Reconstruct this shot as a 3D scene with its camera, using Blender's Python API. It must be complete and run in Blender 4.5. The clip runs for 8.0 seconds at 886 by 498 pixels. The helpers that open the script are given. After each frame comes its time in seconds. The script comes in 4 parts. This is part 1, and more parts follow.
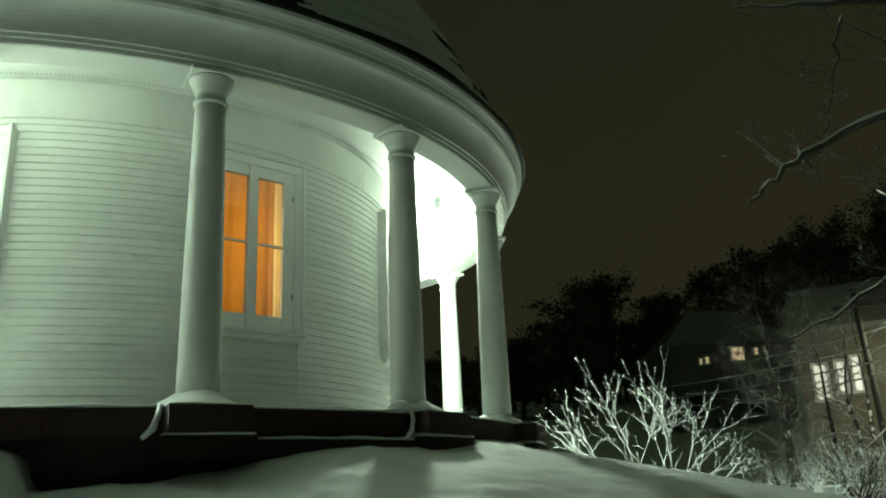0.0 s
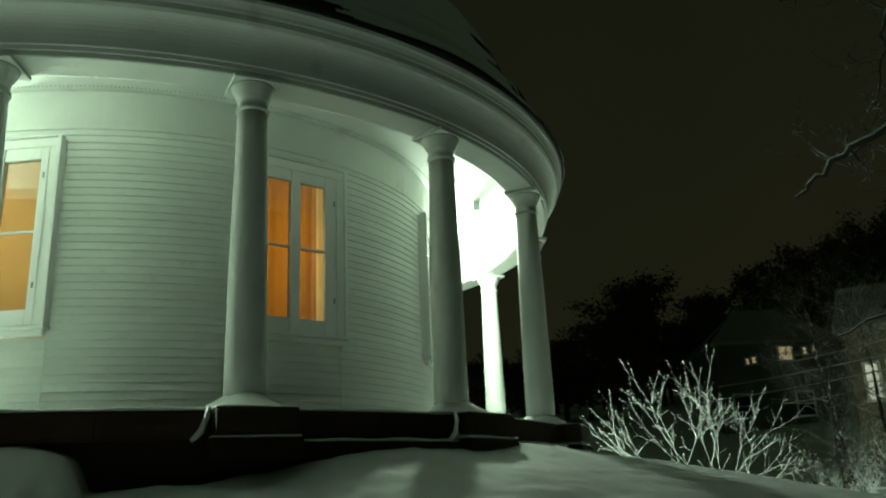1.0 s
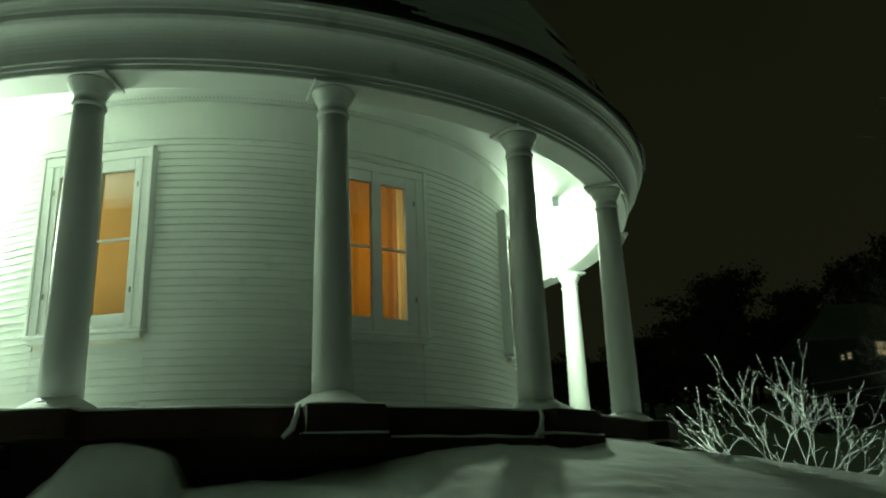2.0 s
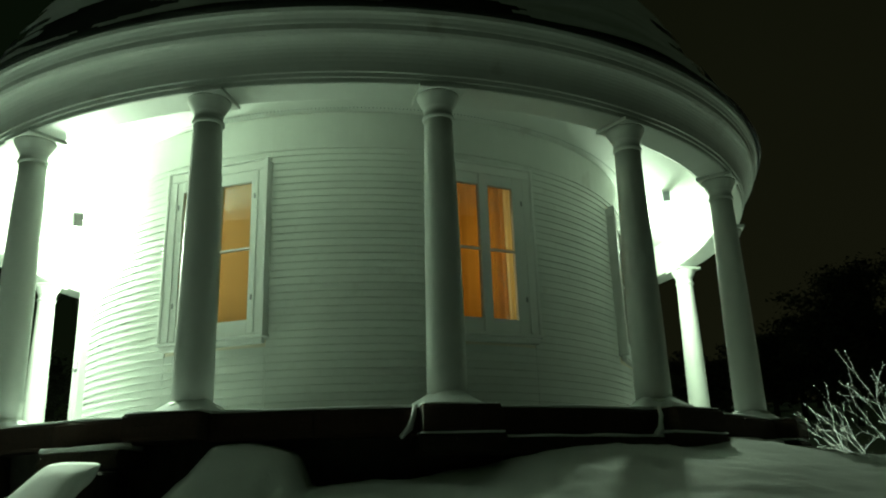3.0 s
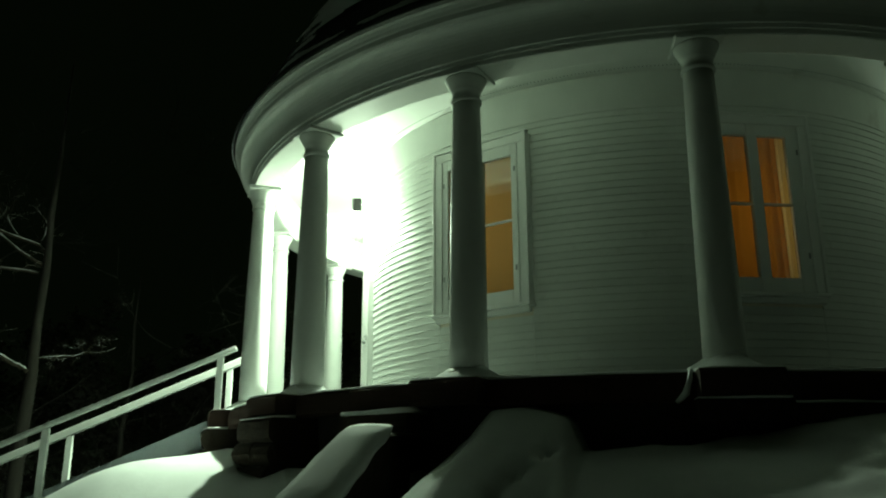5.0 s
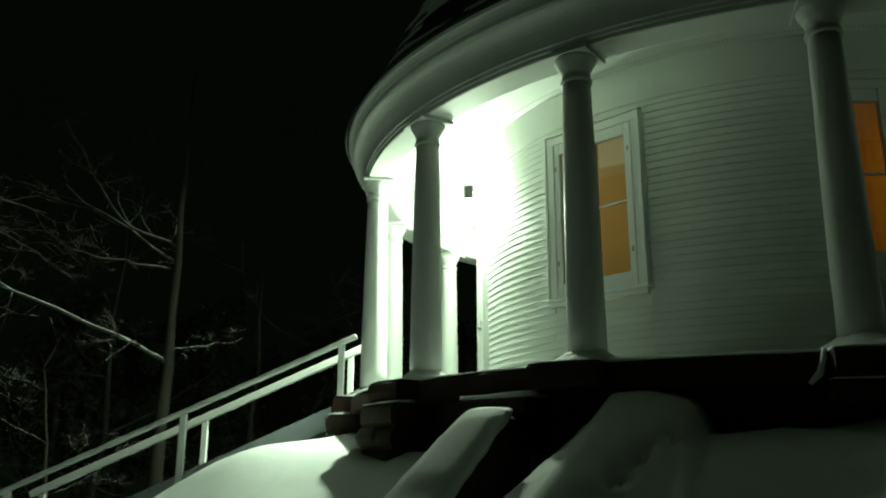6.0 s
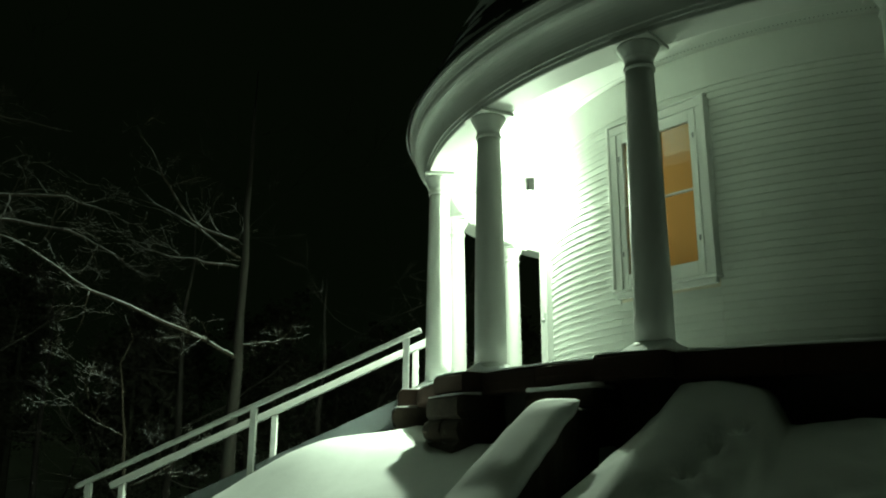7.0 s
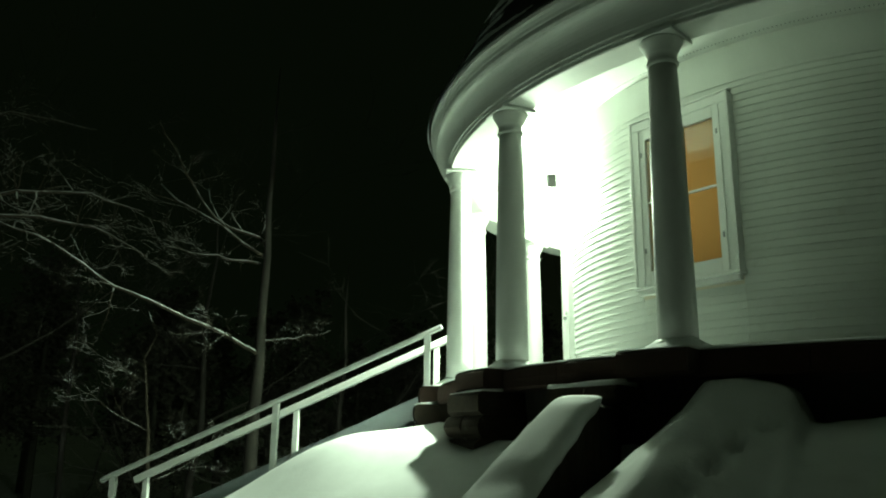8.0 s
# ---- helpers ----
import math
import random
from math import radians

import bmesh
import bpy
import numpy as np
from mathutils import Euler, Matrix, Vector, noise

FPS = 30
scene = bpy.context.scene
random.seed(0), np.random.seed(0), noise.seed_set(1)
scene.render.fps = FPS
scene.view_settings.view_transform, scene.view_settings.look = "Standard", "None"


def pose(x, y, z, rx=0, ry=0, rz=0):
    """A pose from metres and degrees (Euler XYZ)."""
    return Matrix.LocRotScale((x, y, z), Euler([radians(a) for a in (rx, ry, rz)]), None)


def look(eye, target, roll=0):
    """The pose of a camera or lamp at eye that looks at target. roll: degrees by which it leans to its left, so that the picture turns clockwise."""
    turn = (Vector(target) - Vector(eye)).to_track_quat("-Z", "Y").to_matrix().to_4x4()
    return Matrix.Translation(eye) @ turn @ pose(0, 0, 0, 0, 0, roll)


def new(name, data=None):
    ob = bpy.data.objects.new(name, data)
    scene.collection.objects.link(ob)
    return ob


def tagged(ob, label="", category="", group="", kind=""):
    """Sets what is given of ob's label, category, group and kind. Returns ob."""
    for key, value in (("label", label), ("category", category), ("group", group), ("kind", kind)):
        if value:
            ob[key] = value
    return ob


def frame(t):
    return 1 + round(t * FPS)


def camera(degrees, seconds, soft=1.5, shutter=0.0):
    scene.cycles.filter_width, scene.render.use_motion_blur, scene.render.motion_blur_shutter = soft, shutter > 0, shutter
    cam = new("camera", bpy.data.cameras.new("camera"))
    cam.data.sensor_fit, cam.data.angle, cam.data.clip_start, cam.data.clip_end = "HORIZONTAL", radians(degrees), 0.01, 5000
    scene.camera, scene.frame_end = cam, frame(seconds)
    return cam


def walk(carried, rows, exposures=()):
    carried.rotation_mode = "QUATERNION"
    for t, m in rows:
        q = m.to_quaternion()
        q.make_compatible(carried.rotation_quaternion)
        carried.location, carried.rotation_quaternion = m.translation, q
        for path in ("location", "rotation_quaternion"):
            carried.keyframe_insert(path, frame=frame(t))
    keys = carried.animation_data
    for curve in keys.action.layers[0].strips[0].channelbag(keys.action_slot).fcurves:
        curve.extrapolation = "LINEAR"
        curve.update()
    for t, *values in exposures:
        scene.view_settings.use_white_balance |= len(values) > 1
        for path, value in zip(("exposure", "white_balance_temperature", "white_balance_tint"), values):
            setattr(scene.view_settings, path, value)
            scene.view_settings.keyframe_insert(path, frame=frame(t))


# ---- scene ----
# ---- camera and walk ----
cam = camera(57.09, 8.0, soft=2.0)
ROWS = [
    (0, pose(0.086, -14.070, -0.900, 106.28, 2.25, -21.50)),
    (0.5, pose(0.081, -14.071, -0.905, 106.52, 2.31, -20.36)),
    (1, pose(0.069, -14.073, -0.917, 106.61, 2.35, -18.56)),
    (1.5, pose(0.052, -14.076, -0.934, 106.62, 2.11, -16.04)),
    (3, pose(0.005, -14.084, -0.981, 107.29, 1.84, -5.16)),
    (3.5, pose(0.000, -14.085, -0.985, 107.07, 1.19, -0.58)),
    (4, pose(-0.003, -14.086, -0.990, 106.78, 0.91, 4.23)),
    (4.5, pose(-0.013, -14.089, -1.002, 106.14, 0.61, 8.85)),
    (5, pose(-0.026, -14.094, -1.019, 105.53, 0.12, 13.21)),
    (6.5, pose(-0.074, -14.110, -1.083, 104.51, -0.19, 23.99)),
    (7, pose(-0.087, -14.115, -1.100, 104.42, -0.29, 25.55)),
    (7.5, pose(-0.096, -14.118, -1.112, 104.34, -0.43, 26.32)),
    (8, pose(-0.100, -14.119, -1.116, 104.26, -0.70, 26.92)),
]
EXPOSURES = [(t, stops, warmth, tint) for t, stops, warmth, tint in (
    (0, 0.44, 7000, 1), (0.5, 0.03, 7000, 0), (1.0, -0.3, 7050, -7), (1.5, -0.55, 7100, -9), (3.0, -1.05, 7300, -13), (3.5, -1.36, 7350, -14),
    (4.5, -2.12, 7350, -12), (5.0, -2.32, 7350, -11), (6.5, -2.05, 7350, -9), (8.0, -1.56, 7350, -7))]
walk(cam, ROWS, EXPOSURES)

# ---- world and lights ----
world = bpy.data.worlds.new("night_sky")
scene.world = world
world.use_nodes = True
wn, wl = world.node_tree.nodes, world.node_tree.links
wn.clear()
w_out = wn.new("ShaderNodeOutputWorld")
w_bg = wn.new("ShaderNodeBackground")
w_co = wn.new("ShaderNodeTexCoord")
w_dot = wn.new("ShaderNodeVectorMath")
w_dot.operation = "DOT_PRODUCT"
w_dot.inputs[1].default_value = (0.80, 0.55, -0.20)  # the town's glow under the clouds
w_ramp = wn.new("ShaderNodeValToRGB")
w_noise = wn.new("ShaderNodeTexNoise")
w_noise.inputs["Scale"].default_value = 2.5
w_mix = wn.new("ShaderNodeMixRGB")
w_mix.blend_type = "MULTIPLY"
w_mix.inputs[0].default_value = 0.35
w_ramp.color_ramp.elements[0].position, w_ramp.color_ramp.elements[0].color = 0.1, (0.0035, 0.0062, 0.0030, 1)
w_ramp.color_ramp.elements[1].position, w_ramp.color_ramp.elements[1].color = 0.95, (0.0120, 0.0112, 0.0062, 1)
wl.new(w_co.outputs["Generated"], w_dot.inputs[0])
wl.new(w_dot.outputs["Value"], w_ramp.inputs[0])
wl.new(w_co.outputs["Generated"], w_noise.inputs["Vector"])
wl.new(w_ramp.outputs[0], w_mix.inputs[1])
wl.new(w_noise.outputs[0], w_mix.inputs[2])
# the low cloud overhead glows a little more
w_sep = wn.new("ShaderNodeSeparateXYZ")
w_top = wn.new("ShaderNodeValToRGB")
w_top.color_ramp.elements[0].position, w_top.color_ramp.elements[0].color = 0.62, (0, 0, 0, 1)
w_top.color_ramp.elements[1].position, w_top.color_ramp.elements[1].color = 1.0, (0.0115, 0.0165, 0.0100, 1)
w_add = wn.new("ShaderNodeMixRGB")
w_add.blend_type = "ADD"
w_add.inputs[0].default_value = 1.0
wl.new(w_co.outputs["Generated"], w_sep.inputs[0])
wl.new(w_sep.outputs["Z"], w_top.inputs[0])
wl.new(w_mix.outputs[0], w_add.inputs[1])
wl.new(w_top.outputs[0], w_add.inputs[2])
wl.new(w_add.outputs[0], w_bg.inputs["Color"])
wl.new(w_bg.outputs[0], w_out.inputs["Surface"])
w_bg.inputs["Strength"].default_value = 1.6


def lamp(name, kind, at, watts, colour, size=0.08, target=None, spread=None):
    data = bpy.data.lights.new(name, kind)
    data.energy, data.color = watts, colour
    if kind == "AREA":
        data.shape, data.size, data.size_y = "RECTANGLE", size, size * 1.9
        if spread:
            data.spread = radians(spread)
    else:
        data.shadow_soft_size = size
    ob = new(name, data)
    ob.matrix_world = look(at, target) if target else Matrix.Translation(at)
    return ob


def polar_at(r, deg, z):
    return Vector((r * math.sin(radians(deg)), -r * math.cos(radians(deg)), z))


LAMP_L = Vector((-4.048, -2.749, 2.965))
LAMP_R = polar_at(5.05, 84, 3.50)
# LAMP_BACK is unseen behind the wall, added to brighten the far columns
LAMP_BACK = polar_at(5.0, -101, 3.50)
JUNCTION = Vector((5.01, -1.784, 3.78))
GLASS_OFF = Vector((-0.08, 0.20, -0.14))  # the lamp beside the door is turned to the stair
PORCH = (0.80, 1.0, 0.86)
lamp("porch_light_glow", "POINT", LAMP_L + GLASS_OFF, 2300, PORCH, 0.16)
lamp("porch_light_glow", "POINT", LAMP_R - Vector((0, 0, 0.14)), 740, PORCH, 0.18)
lamp("porch_light_glow", "POINT", LAMP_BACK - Vector((0, 0, 0.14)), 720, PORCH, 0.18)
# added spot at the lamp beside the stair, brightens the steps and snow
flood = lamp("added_spot_glow", "SPOT", LAMP_L + GLASS_OFF, 7600, PORCH, 0.07, (-8.4, -6.0, -1.4))
# a second added spot, at LAMP_R, brightens the snowy shrub
added_side_spot = lamp("added_spot_glow", "SPOT", LAMP_R - Vector((0, 0, 0.18)), 1700, PORCH, 0.07, (9.2, -1.0, -0.4))
added_side_spot.data.spot_size, added_side_spot.data.spot_blend = radians(64), 0.8
flood.data.spot_size, flood.data.spot_blend = radians(112), 0.9

# ---- materials ----


def material(name, colour, rough=0.6, metal=0.0, vary=0.15, scale=8.0, bump=0.1, fine=60.0, stain=None, island=0.0):
    """A surface with coarse and fine variation; stain = (colour, coverage 0..1, scale)."""
    m = bpy.data.materials.new(name)
    m.use_nodes = True
    n, l = m.node_tree.nodes, m.node_tree.links
    b = n["Principled BSDF"]
    b.inputs["Roughness"].default_value, b.inputs["Metallic"].default_value = rough, metal
    co = n.new("ShaderNodeTexCoord")
    a = n.new("ShaderNodeTexNoise")
    a.inputs["Scale"].default_value, a.inputs["Detail"].default_value = scale, 5
    f = n.new("ShaderNodeTexNoise")
    f.inputs["Scale"].default_value, f.inputs["Detail"].default_value = fine, 4
    where = co.outputs["Object"]
    if island:  # no two pieces share their marks
        pick = n.new("ShaderNodeObjectInfo")
        shift = n.new("ShaderNodeVectorMath")
        shift.operation = "MULTIPLY_ADD"
        shift.inputs[1].default_value = (37.0, 53.0, 71.0)
        l.new(pick.outputs["Random"], shift.inputs[0])
        l.new(co.outputs["Object"], shift.inputs[2])
        where = shift.outputs[0]
    l.new(where, a.inputs["Vector"])
    l.new(where, f.inputs["Vector"])
    mixed = n.new("ShaderNodeMixRGB")
    mixed.inputs[1].default_value = (*[c * (1 - vary) for c in colour], 1)
    mixed.inputs[2].default_value = (*[min(1, c * (1 + vary)) for c in colour], 1)
    l.new(a.outputs["Fac"], mixed.inputs[0])
    grain = n.new("ShaderNodeMixRGB")
    grain.blend_type = "OVERLAY"
    grain.inputs[0].default_value = vary
    l.new(mixed.outputs[0], grain.inputs[1])
    l.new(f.outputs["Fac"], grain.inputs[2])
    out = grain.outputs[0]
    if island:
        info = n.new("ShaderNodeObjectInfo")
        ramp = n.new("ShaderNodeMapRange")
        ramp.inputs["To Min"].default_value, ramp.inputs["To Max"].default_value = 1 - island, 1 + island
        l.new(info.outputs["Random"], ramp.inputs["Value"])
        mul = n.new("ShaderNodeVectorMath")
        mul.operation = "SCALE"
        l.new(out, mul.inputs[0])
        l.new(ramp.outputs[0], mul.inputs["Scale"])
        out = mul.outputs[0]
    if stain:
        s = n.new("ShaderNodeTexNoise")
        s.inputs["Scale"].default_value, s.inputs["Detail"].default_value = stain[2], 6
        l.new(where, s.inputs["Vector"])
        r = n.new("ShaderNodeValToRGB")
        r.color_ramp.elements[0].position = 1 - stain[1]
        r.color_ramp.elements[1].position = min(1, 1.12 - stain[1])
        l.new(s.outputs["Fac"], r.inputs[0])
        st = n.new("ShaderNodeMixRGB")
        st.inputs[2].default_value = (*stain[0], 1)
        l.new(r.outputs[0], st.inputs[0])
        l.new(out, st.inputs[1])
        out = st.outputs[0]
    l.new(out, b.inputs["Base Color"])
    if bump:
        bp = n.new("ShaderNodeBump")
        bp.inputs["Strength"].default_value, bp.inputs["Distance"].default_value = bump, 0.01
        l.new(f.outputs["Fac"], bp.inputs["Height"])
        l.new(bp.outputs[0], b.inputs["Normal"])
    return m


def snowy_bark(name, bark, cover):
    """Bark with snow settled on the upper side, broken up by noise."""
    m = material(name, bark, 0.9, vary=0.3, scale=20, bump=0.4, fine=90)
    n, l = m.node_tree.nodes, m.node_tree.links
    b = n["Principled BSDF"]
    base = b.inputs["Base Color"].links[0].from_socket
    g = n.new("ShaderNodeNewGeometry")
    sep = n.new("ShaderNodeSeparateXYZ")
    l.new(g.outputs["Normal"], sep.inputs[0])
    co = n.new("ShaderNodeTexCoord")
    nz = n.new("ShaderNodeTexNoise")
    nz.inputs["Scale"].default_value = 5
    l.new(co.outputs["Object"], nz.inputs["Vector"])
    add = n.new("ShaderNodeMath")
    l.new(sep.outputs["Z"], add.inputs[0])
    l.new(nz.outputs["Fac"], add.inputs[1])
    r = n.new("ShaderNodeValToRGB")
    r.color_ramp.elements[0].position, r.color_ramp.elements[1].position = 1 - cover, 1.05 - cover
    l.new(add.outputs[0], r.inputs[0])
    mx = n.new("ShaderNodeMixRGB")
    mx.inputs[2].default_value = (0.8, 0.82, 0.83, 1)
    l.new(r.outputs[0], mx.inputs[0])
    l.new(base, mx.inputs[1])
    l.new(mx.outputs[0], b.inputs["Base Color"])
    return m


def glowing(name, colour, strength):
    m = bpy.data.materials.new(name)
    m.use_nodes = True
    b = m.node_tree.nodes["Principled BSDF"]
    b.inputs["Base Color"].default_value = (0.8, 0.8, 0.8, 1)
    b.inputs["Emission Color"].default_value = (*colour, 1)
    b.inputs["Emission Strength"].default_value = strength
    return m


def cloth(name, colour):
    """Thin cloth that lets lamplight through."""
    m = bpy.data.materials.new(name)
    m.use_nodes = True
    n, l = m.node_tree.nodes, m.node_tree.links
    n.remove(n["Principled BSDF"])
    co = n.new("ShaderNodeTexCoord")
    nz = n.new("ShaderNodeTexNoise")
    nz.inputs["Scale"].default_value, nz.inputs["Detail"].default_value = 3.5, 5
    l.new(co.outputs["Object"], nz.inputs["Vector"])
    mx = n.new("ShaderNodeMixRGB")
    mx.inputs[1].default_value = (*[c * 0.7 for c in colour], 1)
    mx.inputs[2].default_value = (*colour, 1)
    l.new(nz.outputs["Fac"], mx.inputs[0])
    t, d, s = n.new("ShaderNodeBsdfTranslucent"), n.new("ShaderNodeBsdfDiffuse"), n.new("ShaderNodeMixShader")
    s.inputs[0].default_value = 0.3
    l.new(mx.outputs[0], t.inputs[0])
    l.new(mx.outputs[0], d.inputs[0])
    l.new(t.outputs[0], s.inputs[1])
    l.new(d.outputs[0], s.inputs[2])
    l.new(s.outputs[0], n["Material Output"].inputs["Surface"])
    return m


def clear_glass(name):
    m = bpy.data.materials.new(name)
    m.use_nodes = True
    n, l = m.node_tree.nodes, m.node_tree.links
    n.remove(n["Principled BSDF"])
    t, g, s, f = n.new("ShaderNodeBsdfTransparent"), n.new("ShaderNodeBsdfGlossy"), n.new("ShaderNodeMixShader"), n.new("ShaderNodeFresnel")
    g.inputs["Roughness"].default_value = 0.03
    t.inputs[0].default_value = (0.93, 0.95, 0.93, 1)
    f.inputs["IOR"].default_value = 1.45
    l.new(f.outputs[0], s.inputs[0])
    l.new(t.outputs[0], s.inputs[1])
    l.new(g.outputs[0], s.inputs[2])
    l.new(s.outputs[0], n["Material Output"].inputs["Surface"])
    return m


PAINT = material("white_house_paint", (0.66, 0.68, 0.65), 0.55, vary=0.06, scale=3, bump=0.06, fine=45, stain=((0.5, 0.5, 0.46), 0.36, 2.0))
BOARD_PAINT = material("white_clapboard_paint", (0.65, 0.67, 0.64), 0.6, vary=0.07, scale=4, bump=0.12, fine=70, stain=((0.56, 0.57, 0.53), 0.36, 3.0), island=0.05)
TRIM = material("white_trim_paint", (0.76, 0.77, 0.75), 0.5, vary=0.05, scale=6, bump=0.05, fine=80)
SNOW = material("snow", (0.84, 0.86, 0.87), 0.75, vary=0.04, scale=5, bump=0.25, fine=35)
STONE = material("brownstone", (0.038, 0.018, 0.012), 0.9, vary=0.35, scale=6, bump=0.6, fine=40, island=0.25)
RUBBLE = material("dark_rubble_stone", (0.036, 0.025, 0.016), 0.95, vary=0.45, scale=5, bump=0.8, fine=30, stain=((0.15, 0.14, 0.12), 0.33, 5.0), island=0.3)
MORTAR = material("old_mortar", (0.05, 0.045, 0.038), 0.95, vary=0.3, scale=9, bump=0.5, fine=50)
SHINGLE = material("slate_shingle", (0.035, 0.038, 0.036), 0.8, vary=0.35, scale=8, bump=0.5, fine=60)
GUTTER = material("dark_gutter_metal", (0.03, 0.035, 0.03), 0.5, 0.6, vary=0.2, scale=8, bump=0.1)
DECK = material("grey_porch_boards", (0.28, 0.29, 0.29), 0.7, vary=0.2, scale=4, bump=0.2, stain=((0.8, 0.82, 0.83), 0.36, 1.2))
GREY = material("grey_stair_paint", (0.40, 0.44, 0.47), 0.6, vary=0.12, scale=5, bump=0.1)
RAILPAINT = material("white_rail_paint", (0.72, 0.74, 0.72), 0.5, vary=0.08, scale=7, bump=0.08)
HOUSING = material("black_lamp_enamel", (0.012, 0.012, 0.011), 0.7, vary=0.2, scale=20, bump=0.05)
IRON = material("galvanised_steel", (0.30, 0.31, 0.31), 0.5, 0.8, vary=0.2, scale=10, bump=0.1)
WOODPOLE = material("weathered_pole_wood", (0.075, 0.068, 0.058), 0.9, vary=0.3, scale=6, bump=0.4)
BARK = snowy_bark("snow_dusted_bark", (0.026, 0.020, 0.012), 0.05)
HANGBARK = snowy_bark("snow_lined_bark", (0.05, 0.045, 0.035), 0.35)
DARKBARK = snowy_bark("dark_bark", (0.013, 0.011, 0.008), -0.02)
SNOWTWIG = snowy_bark("snow_laden_twig", (0.30, 0.29, 0.26), 0.9)
NEEDLES = material("dark_foliage", (0.11, 0.115, 0.085), 0.95, vary=0.4, scale=2, bump=0.0)
FARWALL = material("shingled_far_wall", (0.15, 0.145, 0.13), 0.85, vary=0.2, scale=2, bump=0.2)
FARROOF = material("snow_dusted_far_roof", (0.24, 0.24, 0.22), 0.85, vary=0.15, scale=1.5, bump=0.2)
PLASTER = material("room_plaster", (0.72, 0.66, 0.55), 0.8, vary=0.06, scale=3, bump=0.05)
SHADE = cloth("yellow_window_shade", (0.84, 0.62, 0.31))
# paler cloth colour stands in for the brightly lit room in the curtain gap
GAP_CLOTH = cloth("pale_gap_cloth", (1.0, 0.78, 0.40))
CURTAIN = cloth("orange_curtain_cloth", (0.64, 0.28, 0.06))
GLASS = clear_glass("window_glass")
BULB = glowing("lit_bulb", (0.85, 1.0, 0.9), 60)
FARGLOW = glowing("far_lit_window", (1.0, 0.76, 0.48), 0.36)
STREETBULB = glowing("street_bulb", (1.0, 0.95, 0.8), 20)

# ---- building blocks ----


def root(name, label, category, at=(0, 0, 0), group="", kind=""):
    ob = new(name)
    ob.location = at
    return tagged(ob, label, category, group, kind)


def mesh_of(name, bm, mat, smooth=False):
    me = bpy.data.meshes.new(name)
    bmesh.ops.recalc_face_normals(bm, faces=bm.faces)
    bm.to_mesh(me)
    bm.free()
    me.materials.append(mat)
    if smooth:
        me.polygons.foreach_set("use_smooth", [True] * len(me.polygons))
    return me


def part(name, bm, mat, parent=None, label="", smooth=False):
    ob = new(name, mesh_of(name, bm, mat, smooth))
    ob.parent = parent
    if label:
        ob["label"] = label
    return ob


def polar(r, deg, z):
    a = radians(deg)
    return Vector((r * math.sin(a), -r * math.cos(a), z))


def ring(bm, profile, a0, a1, steps, wobble=0.0, seed=0.0):
    """Sweeps a closed profile of (radius, height) round the house from angle a0 to a1."""
    full = abs(a1 - a0) > 359.9
    cols = []
    for i in range(steps if full else steps + 1):
        a = a0 + (a1 - a0) * i / steps
        col = []
        for j, (r, z) in enumerate(profile):
            p = polar(r, a, z)
            if wobble:
                v = noise.noise(Vector((p.x * 2.3 + seed, p.y * 2.3, j * 0.7 + seed)))
                p = polar(r + wobble * v, a, z + wobble * 0.6 * noise.noise(Vector((p.x * 3.1, p.y * 3.1 + seed, 5.0))))
            col.append(bm.verts.new(p))
        cols.append(col)
    n = len(profile)
    for i in range(len(cols) if full else len(cols) - 1):
        c, d = cols[i], cols[(i + 1) % len(cols)]
        for j in range(n):
            bm.faces.new((c[j], d[j], d[(j + 1) % n], c[(j + 1) % n]))
    if not full:
        bm.faces.new(cols[0])
        bm.faces.new(cols[-1][::-1])
    return bm


def lathe(bm, profile, steps=32, at=(0, 0, 0)):
    """A solid of revolution about its own upright axis, profile from bottom to top as (radius, height)."""
    rows = []
    for r, z in profile:
        rows.append([bm.verts.new(Vector(at) + Vector((r * math.cos(2 * math.pi * i / steps), r * math.sin(2 * math.pi * i / steps), z))) for i in range(steps)])
    for a, b in zip(rows, rows[1:]):
        for i in range(steps):
            bm.faces.new((a[i], a[(i + 1) % steps], b[(i + 1) % steps], b[i]))
    bm.faces.new(rows[0][::-1])
    bm.faces.new(rows[-1])
    return bm


def box(bm, x0, x1, y0, y1, z0, z1, bevel=0.0, m=None):
    made = bmesh.ops.create_cube(bm, size=1.0)
    vs = made["verts"]
    for v in vs:
        v.co = Vector((x0 + (v.co.x + 0.5) * (x1 - x0), y0 + (v.co.y + 0.5) * (y1 - y0), z0 + (v.co.z + 0.5) * (z1 - z0)))
    if bevel:
        es = {e for v in vs for e in v.link_edges}
        r = bmesh.ops.bevel(bm, geom=list(es), offset=bevel, segments=1, affect="EDGES")
        vs = list({v for f in r["faces"] for v in f.verts} | {v for v in vs if v.is_valid})
    if m:
        bmesh.ops.transform(bm, matrix=m, verts=vs)
    return bm


def beam(bm, a, b, w, h, bevel=0.008):
    """A bevelled bar from a to b, w wide and h high."""
    a, b = Vector(a), Vector(b)
    d = b - a
    x = d.normalized()
    y = Vector((0, 0, 1)).cross(x)
    y = y.normalized() if y.length > 1e-4 else Vector((0, 1, 0))
    z = x.cross(y)
    m = Matrix((x, y, z)).transposed().to_4x4()
    m.translation = a
    return box(bm, 0, d.length, -w / 2, w / 2, -h / 2, h / 2, bevel, m)


